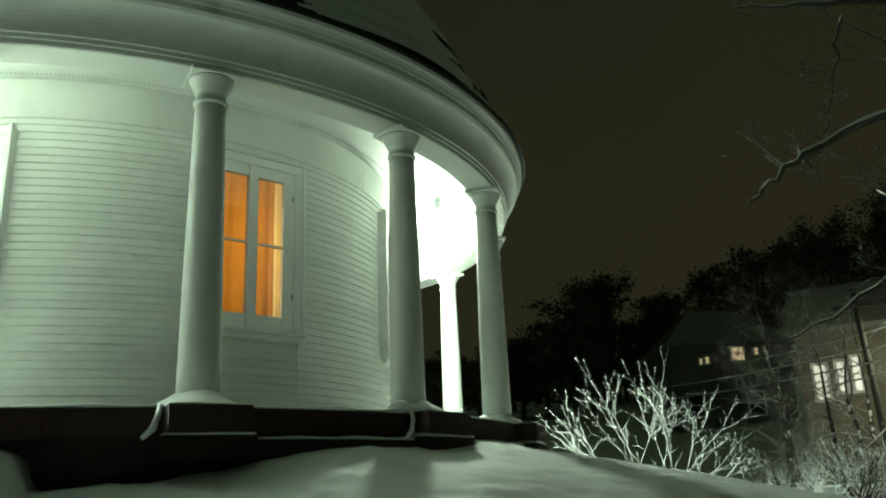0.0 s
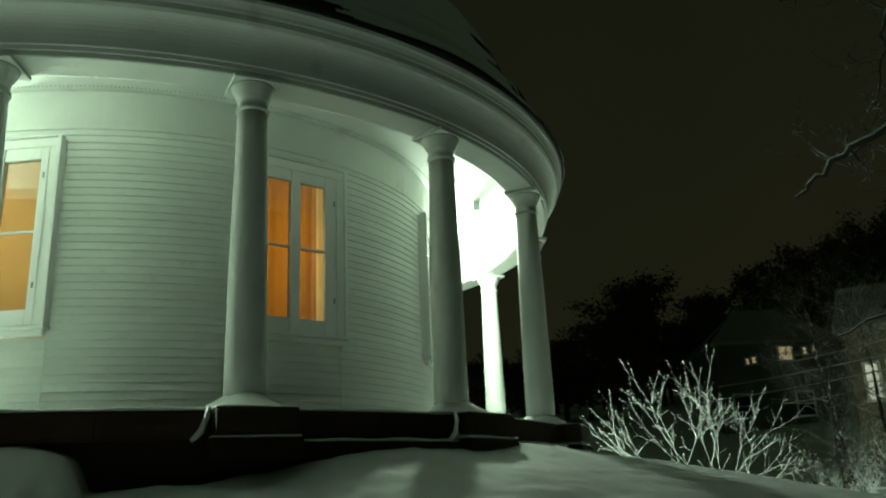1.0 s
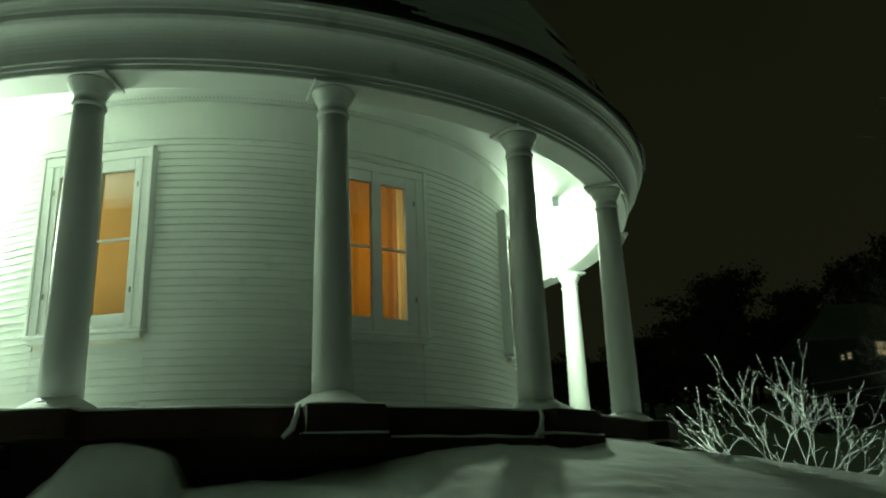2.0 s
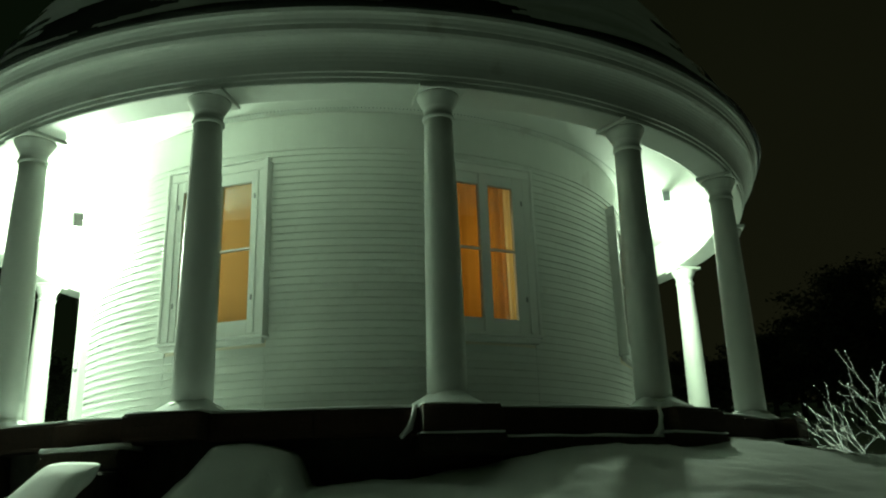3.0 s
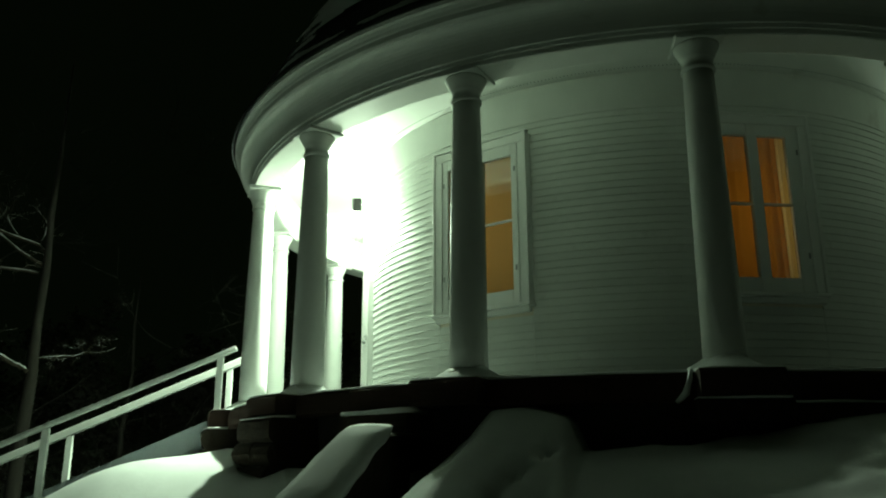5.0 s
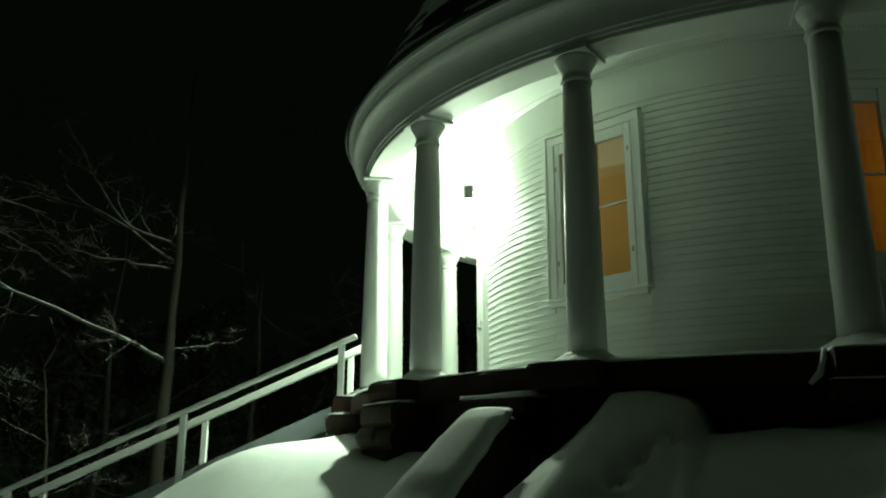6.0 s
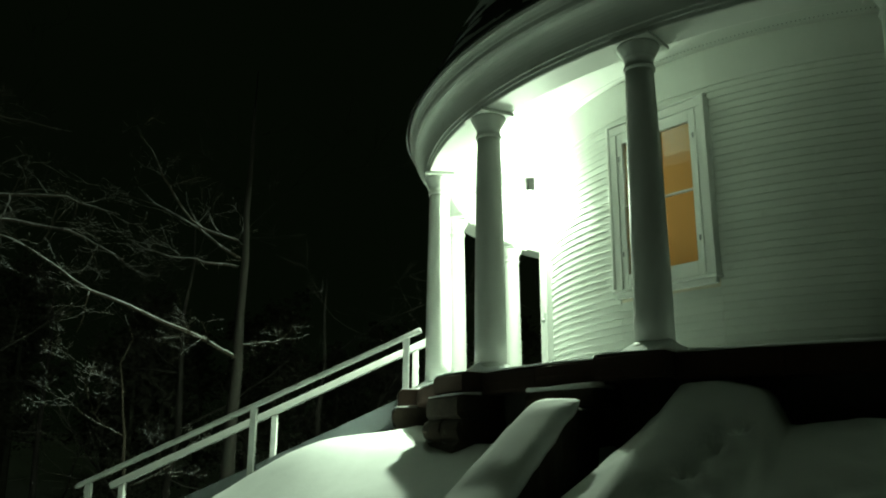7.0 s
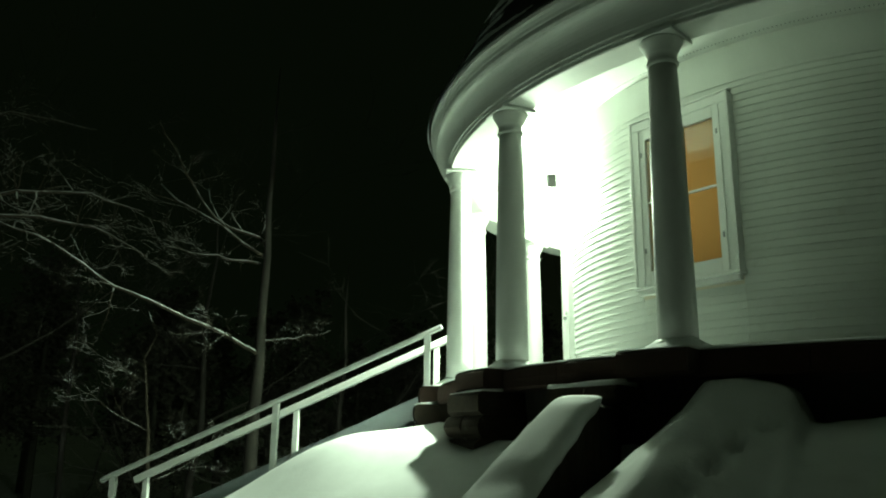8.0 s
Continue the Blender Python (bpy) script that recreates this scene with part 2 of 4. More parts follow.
def tube(bm, pts, radii, sides=6):
    rows = []
    up = Vector((0.13, 0.21, 0.97))
    for i, p in enumerate(pts):
        d = (pts[min(i + 1, len(pts) - 1)] - pts[max(i - 1, 0)]).normalized()
        x = d.cross(up)
        x = x.normalized() if x.length > 1e-3 else Vector((1, 0, 0))
        y = d.cross(x)
        rows.append([bm.verts.new(p + radii[i] * (x * math.cos(k * 2 * math.pi / sides) + y * math.sin(k * 2 * math.pi / sides))) for k in range(sides)])
    for a, b in zip(rows, rows[1:]):
        for k in range(sides):
            bm.faces.new((a[k], a[(k + 1) % sides], b[(k + 1) % sides], b[k]))
    bm.faces.new(rows[0][::-1])
    bm.faces.new(rows[-1])


def at_wall(r, deg, z=0.0):
    """A frame on the round wall: x along it, y outwards, z up."""
    a = radians(deg)
    out = Vector((math.sin(a), -math.cos(a), 0))
    along = Vector((math.cos(a), math.sin(a), 0))
    m = Matrix((along, -out, Vector((0, 0, 1)))).transposed().to_4x4()
    m.translation = polar(r, deg, z)
    return m
# ---- ground ----
CONTACT = ([-180, -110, -75, -60, -50, -38, -28, -20, -16.5, -13.5, -11.5, -9, -7, -5.4, -4.3, 3, 8, 12, 20, 31, 41, 60, 90, 180],
           [-1.9, -1.7, -1.15, -0.82, -0.76, -0.93, -0.96, -0.99, -0.92, -0.68, -0.42, -0.40, -0.44, -0.50, -0.79, -0.78, -0.68, -0.59, -0.50, -0.46, -0.42, -0.55, -0.9, -1.9])
SLOPE = ([-180, -70, -40, -25, -14, -8, -5.4, -4.6, 0, 15, 40, 80, 180], [0.1, 0.30, 0.42, 0.46, 0.44, 0.74, 0.72, 0.42, 0.42, 0.27, 0.21, 0.15, 0.1])
TRENCH_A, TRENCH_B = Vector((-1.88, -6.2)), Vector((-3.15, -9.6))


BOOT_HOLES = ((-0.78, -7.10, 0.9, 1.0), (-0.98, -7.36, 1.0, 1.0), (-1.16, -7.66, 0.9, 1.1), (-1.34, -7.98, 1.0, 0.9), (-0.30, -8.00, 0.3, 0.7),
              (0.02, -8.12, -0.4, 0.6), (-0.10, -8.34, 0.8, 0.6), (-0.46, -8.30, 1.2, 0.5), (0.30, -8.22, 0.2, 0.6), (2.35, -8.35, 1.2, 0.35), (2.55, -8.20, 0.7, 0.35))


def ground_height(x, y):
    r = math.hypot(x, y)
    th = math.degrees(math.atan2(x, -y))
    z = float(np.interp(th, *CONTACT)) - float(np.interp(th, *SLOPE)) * max(0.0, r - 6.7)
    z += 0.36 * math.exp(-((th + 50) / 14) ** 2 - ((r - 8.1) / 1.2) ** 2)
    low = -2.55 if x < 4 else -2.2
    z = low + math.log1p(math.exp((z - low) * 5)) / 5  # eases into the level ground
    # the wooded hillside across the road
    far = max(0.0, (x * 0.72 + y * 0.69) - 26)
    z += 0.30 * far / (1 + far / 90)
    far_left = max(0.0, -x * 0.8 + y * 0.6 - 18)
    z += 0.25 * far_left / (1 + far_left / 60)
    # the ground falls away into the wood behind the stair
    behind = (x + 5.64) * -0.342 + (y + 3.41) * 0.94 - 1.3
    if x < 0 and behind > 0 and r > 6.2:
        z -= 0.75 * min(behind, 7.0) * min(1.0, (r - 6.2) * 1.2)
    if r < 16:
        rough = 0.25 if x < -3.2 else 1.0
        z += 0.05 * noise.noise(Vector((x * 0.9, y * 0.9, 1.3))) + rough * 0.022 * noise.noise(Vector((x * 3.1, y * 3.1, 4.0))) + rough * 0.010 * noise.noise(Vector((x * 8.0, y * 5.0, 7.0)))
        lump = noise.noise(Vector((x * 5.0, y * 5.0, 9.0)))
        z -= rough * 0.05 * max(0.0, lump - 0.2) * min(1.0, max(0.0, (r - 7.0) * 2))
    for px, py, turn, deep in BOOT_HOLES:
        u = (x - px) * math.cos(turn) + (y - py) * math.sin(turn)
        v = -(x - px) * math.sin(turn) + (y - py) * math.cos(turn)
        z -= 0.12 * deep * math.exp(-((u / 0.12) ** 2 + (v / 0.055) ** 2))
    # the sunken way down to the cellar door
    p = Vector((x, y))
    ab = TRENCH_B - TRENCH_A
    k = (p - TRENCH_A).dot(ab) / ab.length_squared
    side = (p - TRENCH_A - ab * k).dot(Vector((-ab.y, ab.x)).normalized())
    wide = 0.20 + 0.03 * noise.noise(Vector((x * 2, y * 2, 0)))
    if -0.4 < k < 1.6 and abs(side) < wide + 0.12:
        s = min(1.0, max(0.0, (wide + 0.12 - abs(side)) / 0.14))
        s = s * s * (3 - 2 * s)
        z = z * (1 - s) + min(z, -2.45) * s
    return z


def build_ground():
    angles = [a for a in np.arange(-84, 64, 0.45)] + [a for a in np.arange(64, 276, 3.0)]
    radii = list(np.arange(6.2, 10.4, 0.065)) + list(np.arange(10.5, 17, 0.35)) + [17 * 1.17 ** i for i in range(24)]
    verts, faces = [], []
    for r in radii:
        for a in angles:
            p = polar(r, a, 0)
            verts.append((p.x, p.y, ground_height(p.x, p.y)))
    n = len(angles)
    for i in range(len(radii) - 1):
        for j in range(n):
            k = (j + 1) % n
            faces.append((i * n + j, (i + 1) * n + j, (i + 1) * n + k, i * n + k))
    me = bpy.data.meshes.new("ground")
    me.from_pydata(verts, [], faces)
    me.materials.append(SNOW)
    me.polygons.foreach_set("use_smooth", [True] * len(me.polygons))
    me.update()
    tagged(new("ground", me), "snow covered ground banked up against the house", "ground", kind="structure")


build_ground()

# ---- the round house ----
COLS = [7.27 + 22.5 * k for k in range(-8, 8)]
WINDOWS = [-24.1 + 43.6 * k for k in range(-1, 3)]
BACK_WINDOWS = [-112.0, 152.0, -158.0, 108.0]
ALL_WINDOWS = sorted(WINDOWS + BACK_WINDOWS)
HALF = 9.05  # half a window's opening with its casing, in degrees
WALL_R = 4.52
house = root("round_house", "white round clapboard house with a columned porch", "house")


def wall_body():
    bm = bmesh.new()
    for i, w in enumerate(ALL_WINDOWS):
        nxt = ALL_WINDOWS[(i + 1) % len(ALL_WINDOWS)]
        nxt += 360 if nxt < w else 0
        ring(bm, [(4.30, -0.15), (WALL_R, -0.15), (WALL_R, 3.9), (4.30, 3.9)], w + HALF - 2.6, nxt - HALF + 2.6, 12)
        ring(bm, [(4.30, -0.15), (WALL_R - 0.1 * (w == WINDOWS[0]), -0.15), (WALL_R - 0.1 * (w == WINDOWS[0]), 1.06), (4.30, 1.06)], w - HALF + 2.6, w + HALF - 2.6, 6)
        ring(bm, [(4.30, 3.08), (WALL_R, 3.08), (WALL_R, 3.9), (4.30, 3.9)], w - HALF + 2.6, w + HALF - 2.6, 6)
    return part("wall", bm, PLASTER, house)


wall = wall_body()
bm = bmesh.new()
ring(bm, [(WALL_R + 0.002, 3.36), (WALL_R + 0.021, 3.36), (WALL_R + 0.021, 3.39), (WALL_R + 0.020, 3.395), (WALL_R + 0.020, 3.858), (WALL_R + 0.002, 3.858)], 0, 360, 144)
part("frieze_board", bm, PAINT, house)
bm = bmesh.new()
ring(bm, [(0.05, 3.90), (6.20, 3.90), (6.20, 3.862), (0.05, 3.862)], 0, 360, 96)
part("porch_ceiling", bm, PAINT, house)
bm = bmesh.new()
for i in range(220):  # the vent slots where ceiling and wall meet
    box(bm, -0.006, 0.006, -0.011, 0.011, 3.857, 3.861, 0, at_wall(4.66, -70 + i * 0.6))
tagged(part("vent_slots", bm, IRON, house, "row of small grey vent slots"), kind="stuff")
bm = bmesh.new()
ring(bm, [(0.05, -0.30), (6.50, -0.30), (6.50, -0.14), (0.05, -0.14)], 0, 360, 96)
part("porch_floor", bm, DECK, house)

# entablature: soffit, architrave bands, deep cove, crown
bm = bmesh.new()
cove = [(6.475 + 0.17 * (1 - math.cos(t * math.pi / 2)) , 3.40 + 0.30 * math.sin(t * math.pi / 2) ** 0.85) for t in [i / 9 for i in range(10)]]
crown = [(6.67, 3.735), (6.67, 3.80), (6.68, 3.81), (6.69, 3.845), (6.715, 3.885), (6.74, 3.905), (6.745, 3.95)]
ring(bm, [(6.03, 3.90), (6.03, 3.245), (6.06, 3.234), (6.42, 3.234), (6.435, 3.245), (6.435, 3.295), (6.455, 3.30), (6.455, 3.345), (6.475, 3.352), (6.475, 3.385)]
     + cove + [(6.66, 3.72)] + crown + [(6.5, 3.96), (6.5, 3.90)], 0, 360, 240)
part("entablature", bm, PAINT, house, "white painted cornice with a deep curved cove")
bm = bmesh.new()
ring(bm, [(6.70, 3.953), (6.765, 3.953), (6.775, 3.985), (6.77, 4.01), (6.70, 4.01)], 0, 360, 180)
part("gutter", bm, GUTTER, house, "thin dark metal edge over the cornice")

# steep roof with patches of bare slate where the snow slid off
roof_prof = [(6.76, 4.00), (6.52, 4.42), (6.25, 4.98), (5.8, 5.75), (5.2, 6.6), (4.4, 7.4), (3.2, 8.1), (1.6, 8.6), (0.05, 8.75)]
bm = bmesh.new()
ring(bm, [(r - 0.05, z - 0.03) for r, z in roof_prof] + [(0.05, 3.97), (6.7, 3.97)], 0, 360, 144)
roof = part("roof", bm, SHINGLE, house, "steep dark slate roof under snow")


def roof_snow():
    verts, faces, index = [], [], {}
    n_a, n_k = 420, 110

    def at(i, k):
        t = k / n_k * (len(roof_prof) - 1.001)
        j = int(t)
        (r0, z0), (r1, z1) = roof_prof[j], roof_prof[j + 1]
        u = t - j
        r, z = r0 + (r1 - r0) * u, z0 + (z1 - z0) * u
        p = polar(r, i * 360 / n_a, z)
        h = noise.noise(Vector((p.x * 0.5, p.y * 0.5, p.z * 0.7 + 5.3))) + 0.45 * noise.noise(Vector((p.x * 1.1, p.y * 1.1, p.z * 7.0))) * (1.0 if k < 45 else 0.3)
        return p, h
    bm = bmesh.new()
    vs = {}
    for i in range(n_a):
        for k in range(n_k):
            quad = [at((i + a) % n_a, k + b) for a, b in ((0, 0), (1, 0), (1, 1), (0, 1))]
            if sum(q[1] for q in quad) / 4 < -0.30:
                continue
            loop = []
            for (a, b), (p, h) in zip(((0, 0), (1, 0), (1, 1), (0, 1)), quad):
                key = ((i + a) % n_a, k + b)
                if key not in vs:
                    out = Vector((p.x, p.y, 0)).normalized()
                    vs[key] = bm.verts.new(p + (out * 0.9 + Vector((0, 0, 0.45))) * (0.02 + 0.05 * max(0, h + 0.25)))
                loop.append(vs[key])
            bm.faces.new(loop)
    return part("snow_cover", bm, SNOW, roof, "thin wind-torn snow on the roof", True)


roof_snow()


def column(deg, k):
    """A white wooden column with base, necking and a square abacus, on its stone pier."""
    m = at_wall(6.262, deg)
    shaft_prof = [(0.197, 0.0)]
    for i in range(1, 13):
        t = i / 12
        shaft_prof.append((0.196 - 0.046 * t ** 1.6, 2.93 * t))
    bm = lathe(bmesh.new(), shaft_prof, 36)
    col = part("column", bm, PAINT, house, "round white painted wooden column" , True)
    col.matrix_basis = m
    bm = lathe(bmesh.new(), [(0.151, 2.90), (0.168, 2.905), (0.172, 2.925), (0.168, 2.945), (0.153, 2.95), (0.153, 3.03), (0.165, 3.035), (0.165, 3.05), (0.185, 3.085), (0.208, 3.13), (0.225, 3.165), (0.228, 3.186)], 36)
    part("capital", bm, PAINT, col, smooth=True)
    bm = box(bmesh.new(), -0.245, 0.245, -0.245, 0.245, 3.187, 3.2335, 0.007)
    part("abacus", bm, PAINT, col)
    bm = lathe(bmesh.new(), [(0.235, -0.14), (0.235, -0.085), (0.245, -0.07), (0.245, -0.04), (0.235, -0.02), (0.21, -0.01), (0.20, 0.004)], 36)
    part("base", bm, PAINT, col, smooth=True)
    bm = bmesh.new()
    rows = []
    for j, (r, z) in enumerate([(0.19, 0.012), (0.225, -0.012), (0.285, -0.05), (0.35, -0.088), (0.40, -0.122), (0.41, -0.141)]):
        row = []
        for i in range(28):
            a = 2 * math.pi * i / 28
            v = noise.noise(Vector((math.cos(a) * 1.2 + k * 3.7, math.sin(a) * 1.2, 0.3)))
            f = 1 + 0.34 * v * (j / 4)
            lift = 0.04 * v * (1 - j / 5)
            row.append(bm.verts.new((r * f * math.cos(a), r * f * math.sin(a), z + lift)))
        rows.append(row)
    for a, b in zip(rows, rows[1:]):
        for i in range(28):
            bm.faces.new((a[i], a[(i + 1) % 28], b[(i + 1) % 28], b[i]))
    part("snow_drift", bm, SNOW, col, "small collar of drifted snow", True)


for k, deg in enumerate(COLS):
    column(deg, k)

# ---- windows ----


def window(deg, look_of):
    m = at_wall(4.535, deg)
    bm = box(bmesh.new(), -0.735, 0.735, -0.052, 0.10, 3.10, 3.22, 0.008)
    win = part("window", bm, TRIM, house, "wide white cased double window")
    win.matrix_basis = m
    part("drip_cap", box(bmesh.new(), -0.755, 0.755, -0.072, 0.02, 3.221, 3.245, 0.006), TRIM, win)
    for s in (-1, 1):
        part("casing", box(bmesh.new(), min(s * 0.60, s * 0.735), max(s * 0.60, s * 0.735), -0.052, 0.10, 1.00, 3.10, 0.008), TRIM, win)
        part("stop_bead", box(bmesh.new(), min(s * 0.585, s * 0.612), max(s * 0.585, s * 0.612), -0.066, -0.0525, 1.02, 3.09, 0.004), TRIM, win)
        part("backband", box(bmesh.new(), min(s * 0.70, s * 0.745), max(s * 0.70, s * 0.745), -0.074, -0.0525, 1.00, 3.22, 0.006), TRIM, win)
    bm = box(bmesh.new(), -0.755, 0.755, -0.088, 0.10, 0.955, 0.998, 0.01)
    box(bm, -0.72, 0.72, -0.04, 0.03, 0.885, 0.954, 0.006)
    part("sill", bm, TRIM, win)
    for s in (-1, 1):
        lo, hi = (0.065, 0.505 if look_of == "shade" else 0.435)
        bm = bmesh.new()
        a, b = (lo, hi) if s > 0 else (-hi, -lo)
        fa, fb = (a, 0.595) if s > 0 else (-0.595, b)
        box(bm, fa, a, -0.045, 0.02, 1.001, 3.098, 0.005)
        box(bm, b, fb, -0.045, 0.02, 1.001, 3.098, 0.005)
        box(bm, a, b, -0.045, 0.02, 1.001, 1.18, 0.005)
        box(bm, a, b, -0.045, 0.02, 2.95, 3.098, 0.005)
        box(bm, a, b, -0.035, 0.015, 2.068, 2.094, 0.004)
        sash = part("sash", bm, TRIM, win)
        for z0, z1 in ((1.18, 2.068), (2.094, 2.95)):
            p = part("pane", box(bmesh.new(), a, b, -0.008, -0.003, z0, z1), GLASS, sash)
            p.visible_shadow = False
        for z in (1.45, 2.75):
            bm = box(bmesh.new(), s * 0.560 - 0.013, s * 0.560 + 0.013, -0.06, -0.046, z - 0.035, z + 0.035, 0.006)
            part("hinge", bm, IRON, sash, "small metal hinge")
    bm = box(bmesh.new(), -0.064, 0.064, -0.06, 0.03, 1.001, 3.098, 0.006)
    part("mullion", bm, TRIM, win)
    if look_of == "shade":
        bm = bmesh.new()
        for i in range(13):
            x = -0.6 + 1.2 * i / 12
            for z in np.linspace(1.05, 3.09, 9):
                bm.verts.new((x, 0.075 + 0.004 * noise.noise(Vector((x * 4, 0, z * 2))), z))
        bm.verts.ensure_lookup_table()
        for i in range(12):
            for j in range(8):
                bm.faces.new([bm.verts[i * 9 + j], bm.verts[i * 9 + 9 + j], bm.verts[i * 9 + 10 + j], bm.verts[i * 9 + j + 1]])
        part("roller_shade", bm, SHADE, win, "drawn yellowish roller shade lit from inside", True)
    else:
        for x0, x1, f, back in ((-0.6, -0.02, 0.0, 0.0), (0.02, 0.37, 1.7, 0.0), (0.34, 0.62, 0.6, 0.06)):
            bm = bmesh.new()
            n = 48
            for i in range(n + 1):
                x = x0 + (x1 - x0) * i / n
                w = 0.016 * math.sin(i * 0.42 + f) + 0.016 * math.sin(i * 0.19 + 2 * f)
                bm.verts.new((x, 0.085 + back + w, 1.02))
                bm.verts.new((x + 0.01 * math.sin(i * 0.6), 0.085 + back + 0.7 * w, 3.09))
            bm.verts.ensure_lookup_table()
            for i in range(n):
                bm.faces.new([bm.verts[2 * i], bm.verts[2 * i + 2], bm.verts[2 * i + 3], bm.verts[2 * i + 1]])
            # the set-back strip is added as the bright gap onto the lit room
            if back:
                part("gap_cloth", bm, GAP_CLOTH, win, "pale cloth strip standing in for the lit room beside the curtain", True)
            else:
                part("curtain", bm, CURTAIN, win, "hanging orange curtain lit from inside", True)
    eye = m @ Vector((0, 0.85, 2.1))
    lamp("room_light", "AREA", eye, 17 if look_of == "shade" else 14, (1.0, 0.80, 0.50), 0.9, m @ Vector((0, 0, 2.1)))
    return win


def porch_door(deg):
    door = part("door", box(bmesh.new(), -0.48, 0.48, -0.02, 0.03, -0.11, 2.55, 0.006), TRIM, house, "white panelled porch door")
    door.matrix_basis = at_wall(4.535, deg)
    bm = bmesh.new()
    for a, b in ((-0.72, -0.49), (0.49, 0.72)):
        box(bm, a, b, -0.032, 0.10, -0.12, 3.10, 0.008)
    box(bm, -0.72, 0.72, -0.032, 0.10, 3.101, 3.24, 0.008)
    box(bm, -0.489, 0.489, -0.025, 0.08, 2.56, 3.10, 0.006)
    part("door_casing", bm, TRIM, door)
    for x in (-0.22, 0.22):
        for z0, z1 in ((0.1, 0.9), (1.1, 2.4)):
            part("door_panel", box(bmesh.new(), x - 0.17, x + 0.17, -0.035, -0.021, z0, z1, 0.01), TRIM, door)
    part("door_handle", lathe(bmesh.new(), [(0.012, 0), (0.03, 0.02), (0.03, 0.05), (0.012, 0.06)], 14, (0.40, -0.06, 0.95)), IRON, door, "round metal knob", True)


porch_door(WINDOWS[0])
for i, deg in enumerate(WINDOWS):
    if i == 0:
        continue
    window(deg, "curtain" if i == 2 else "shade")

# plain boarded openings at the back
for deg in BACK_WINDOWS:
    bm = bmesh.new()
    box(bm, -0.74, 0.74, -0.06, 0.08, 0.98, 3.2, 0.01)
    shut = part("window_board", bm, TRIM, house, "closed white window at the back")
    shut.matrix_basis = at_wall(4.535, deg)

# ---- porch lamps ----


def porch_lamp(at, deg, hung):
    lampthing = root("porch_lamp", "dark metal flood lamp, lit, under the porch ceiling", "lamp", at, "porch lamps")
    bm = box(bmesh.new(), -0.058, 0.058, -0.06, 0.06, -0.05, 0.15, 0.012, pose(0, 0, 0, 8, 20, -deg))
    part("housing", bm, HOUSING, lampthing)
    bm = bmesh.new()
    if hung:
        tube(bm, [Vector((0, 0, 0.12)), Vector((0, 0, 3.858 - at[2]))], [0.016, 0.016], 8)
        box(bm, -0.06, 0.06, -0.06, 0.06, 3.84 - at[2], 3.86 - at[2], 0.004)
    else:
        inward = -Vector((at[0], at[1], 0)).normalized() * 0.30
        tube(bm, [Vector((0, 0, 0.05)), inward * 0.5 + Vector((0, 0, 0.10)), inward + Vector((0, 0, 0.10))], [0.018, 0.018, 0.03], 8)
    part("bracket", bm, TRIM, lampthing, "white painted arm")
    off = Vector((0, 0, 0)) if hung else Vector((-0.03, 0.07, 0.0))
    bm = lathe(bmesh.new(), [(0.02, -0.075), (0.045, -0.07), (0.055, -0.055), (0.05, -0.048)], 16, off)
    b = part("bulb", bm, BULB, lampthing, "glowing lamp glass", True)
    b.visible_shadow = False


porch_lamp(LAMP_L, 53, False)
porch_lamp(LAMP_R, -84, True)
# fixture added for the unseen back light
porch_lamp(LAMP_BACK, 101, True)
box_thing = root("junction_box", "small pale grey box fixed under the porch ceiling", "box", JUNCTION)
part("body", box(bmesh.new(), -0.06, 0.06, -0.06, 0.06, -0.10, 0.06, 0.01, pose(0, 0, 0, 0, 0, 64)), GREY, box_thing)
part("cover_plate", box(bmesh.new(), -0.075, 0.075, -0.075, 0.075, 0.061, 0.080, 0.004, pose(0, 0, 0, 0, 0, 64)), TRIM, box_thing)

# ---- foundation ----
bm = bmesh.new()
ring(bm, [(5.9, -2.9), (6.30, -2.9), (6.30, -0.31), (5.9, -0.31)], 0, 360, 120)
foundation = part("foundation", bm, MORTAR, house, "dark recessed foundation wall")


def stone_block(r0, r1, z0, z1, a0, a1, seed, rough):
    bm = bmesh.new()
    n, prof = 7, []
    b = 0.02 + rough
    prof = [(r0, z0), (r1 - b, z0), (r1, z0 + b), (r1 + rough * 0.6, (z0 + z1) / 2), (r1, z1 - b), (r1 - b, z1), (r0, z1)]
    ring(bm, prof, a0, a1, n, rough, seed)
    return bm


def snow_strip(r0, r1, z, a0, a1, seed, thick=0.035):
    bm = bmesh.new()
    n = max(6, int((a1 - a0) / 0.8))
    cols = []
    for i in range(n + 1):
        a = a0 + (a1 - a0) * i / n
        v = noise.noise(Vector((a * 0.22 + seed, 3.3, 0)))
        w = noise.noise(Vector((a * 0.5, 7.1 + seed, 0)))
        h = thick * (1 + 0.8 * v)
        e = r1 + 0.02 * w
        cols.append([bm.verts.new(polar(r, a, z + dz)) for r, dz in ((r0, 0.002), (r0, h * 1.3), ((r0 + e) / 2, h), (e - 0.02, h * 0.7), (e, h * 0.25), (e - 0.004, 0.002))])
    for c, d in zip(cols, cols[1:]):
        for j in range(6):
            bm.faces.new((c[j], d[j], d[(j + 1) % 6], c[(j + 1) % 6]))
    bm.faces.new(cols[0])
    bm.faces.new(cols[-1][::-1])
    return bm


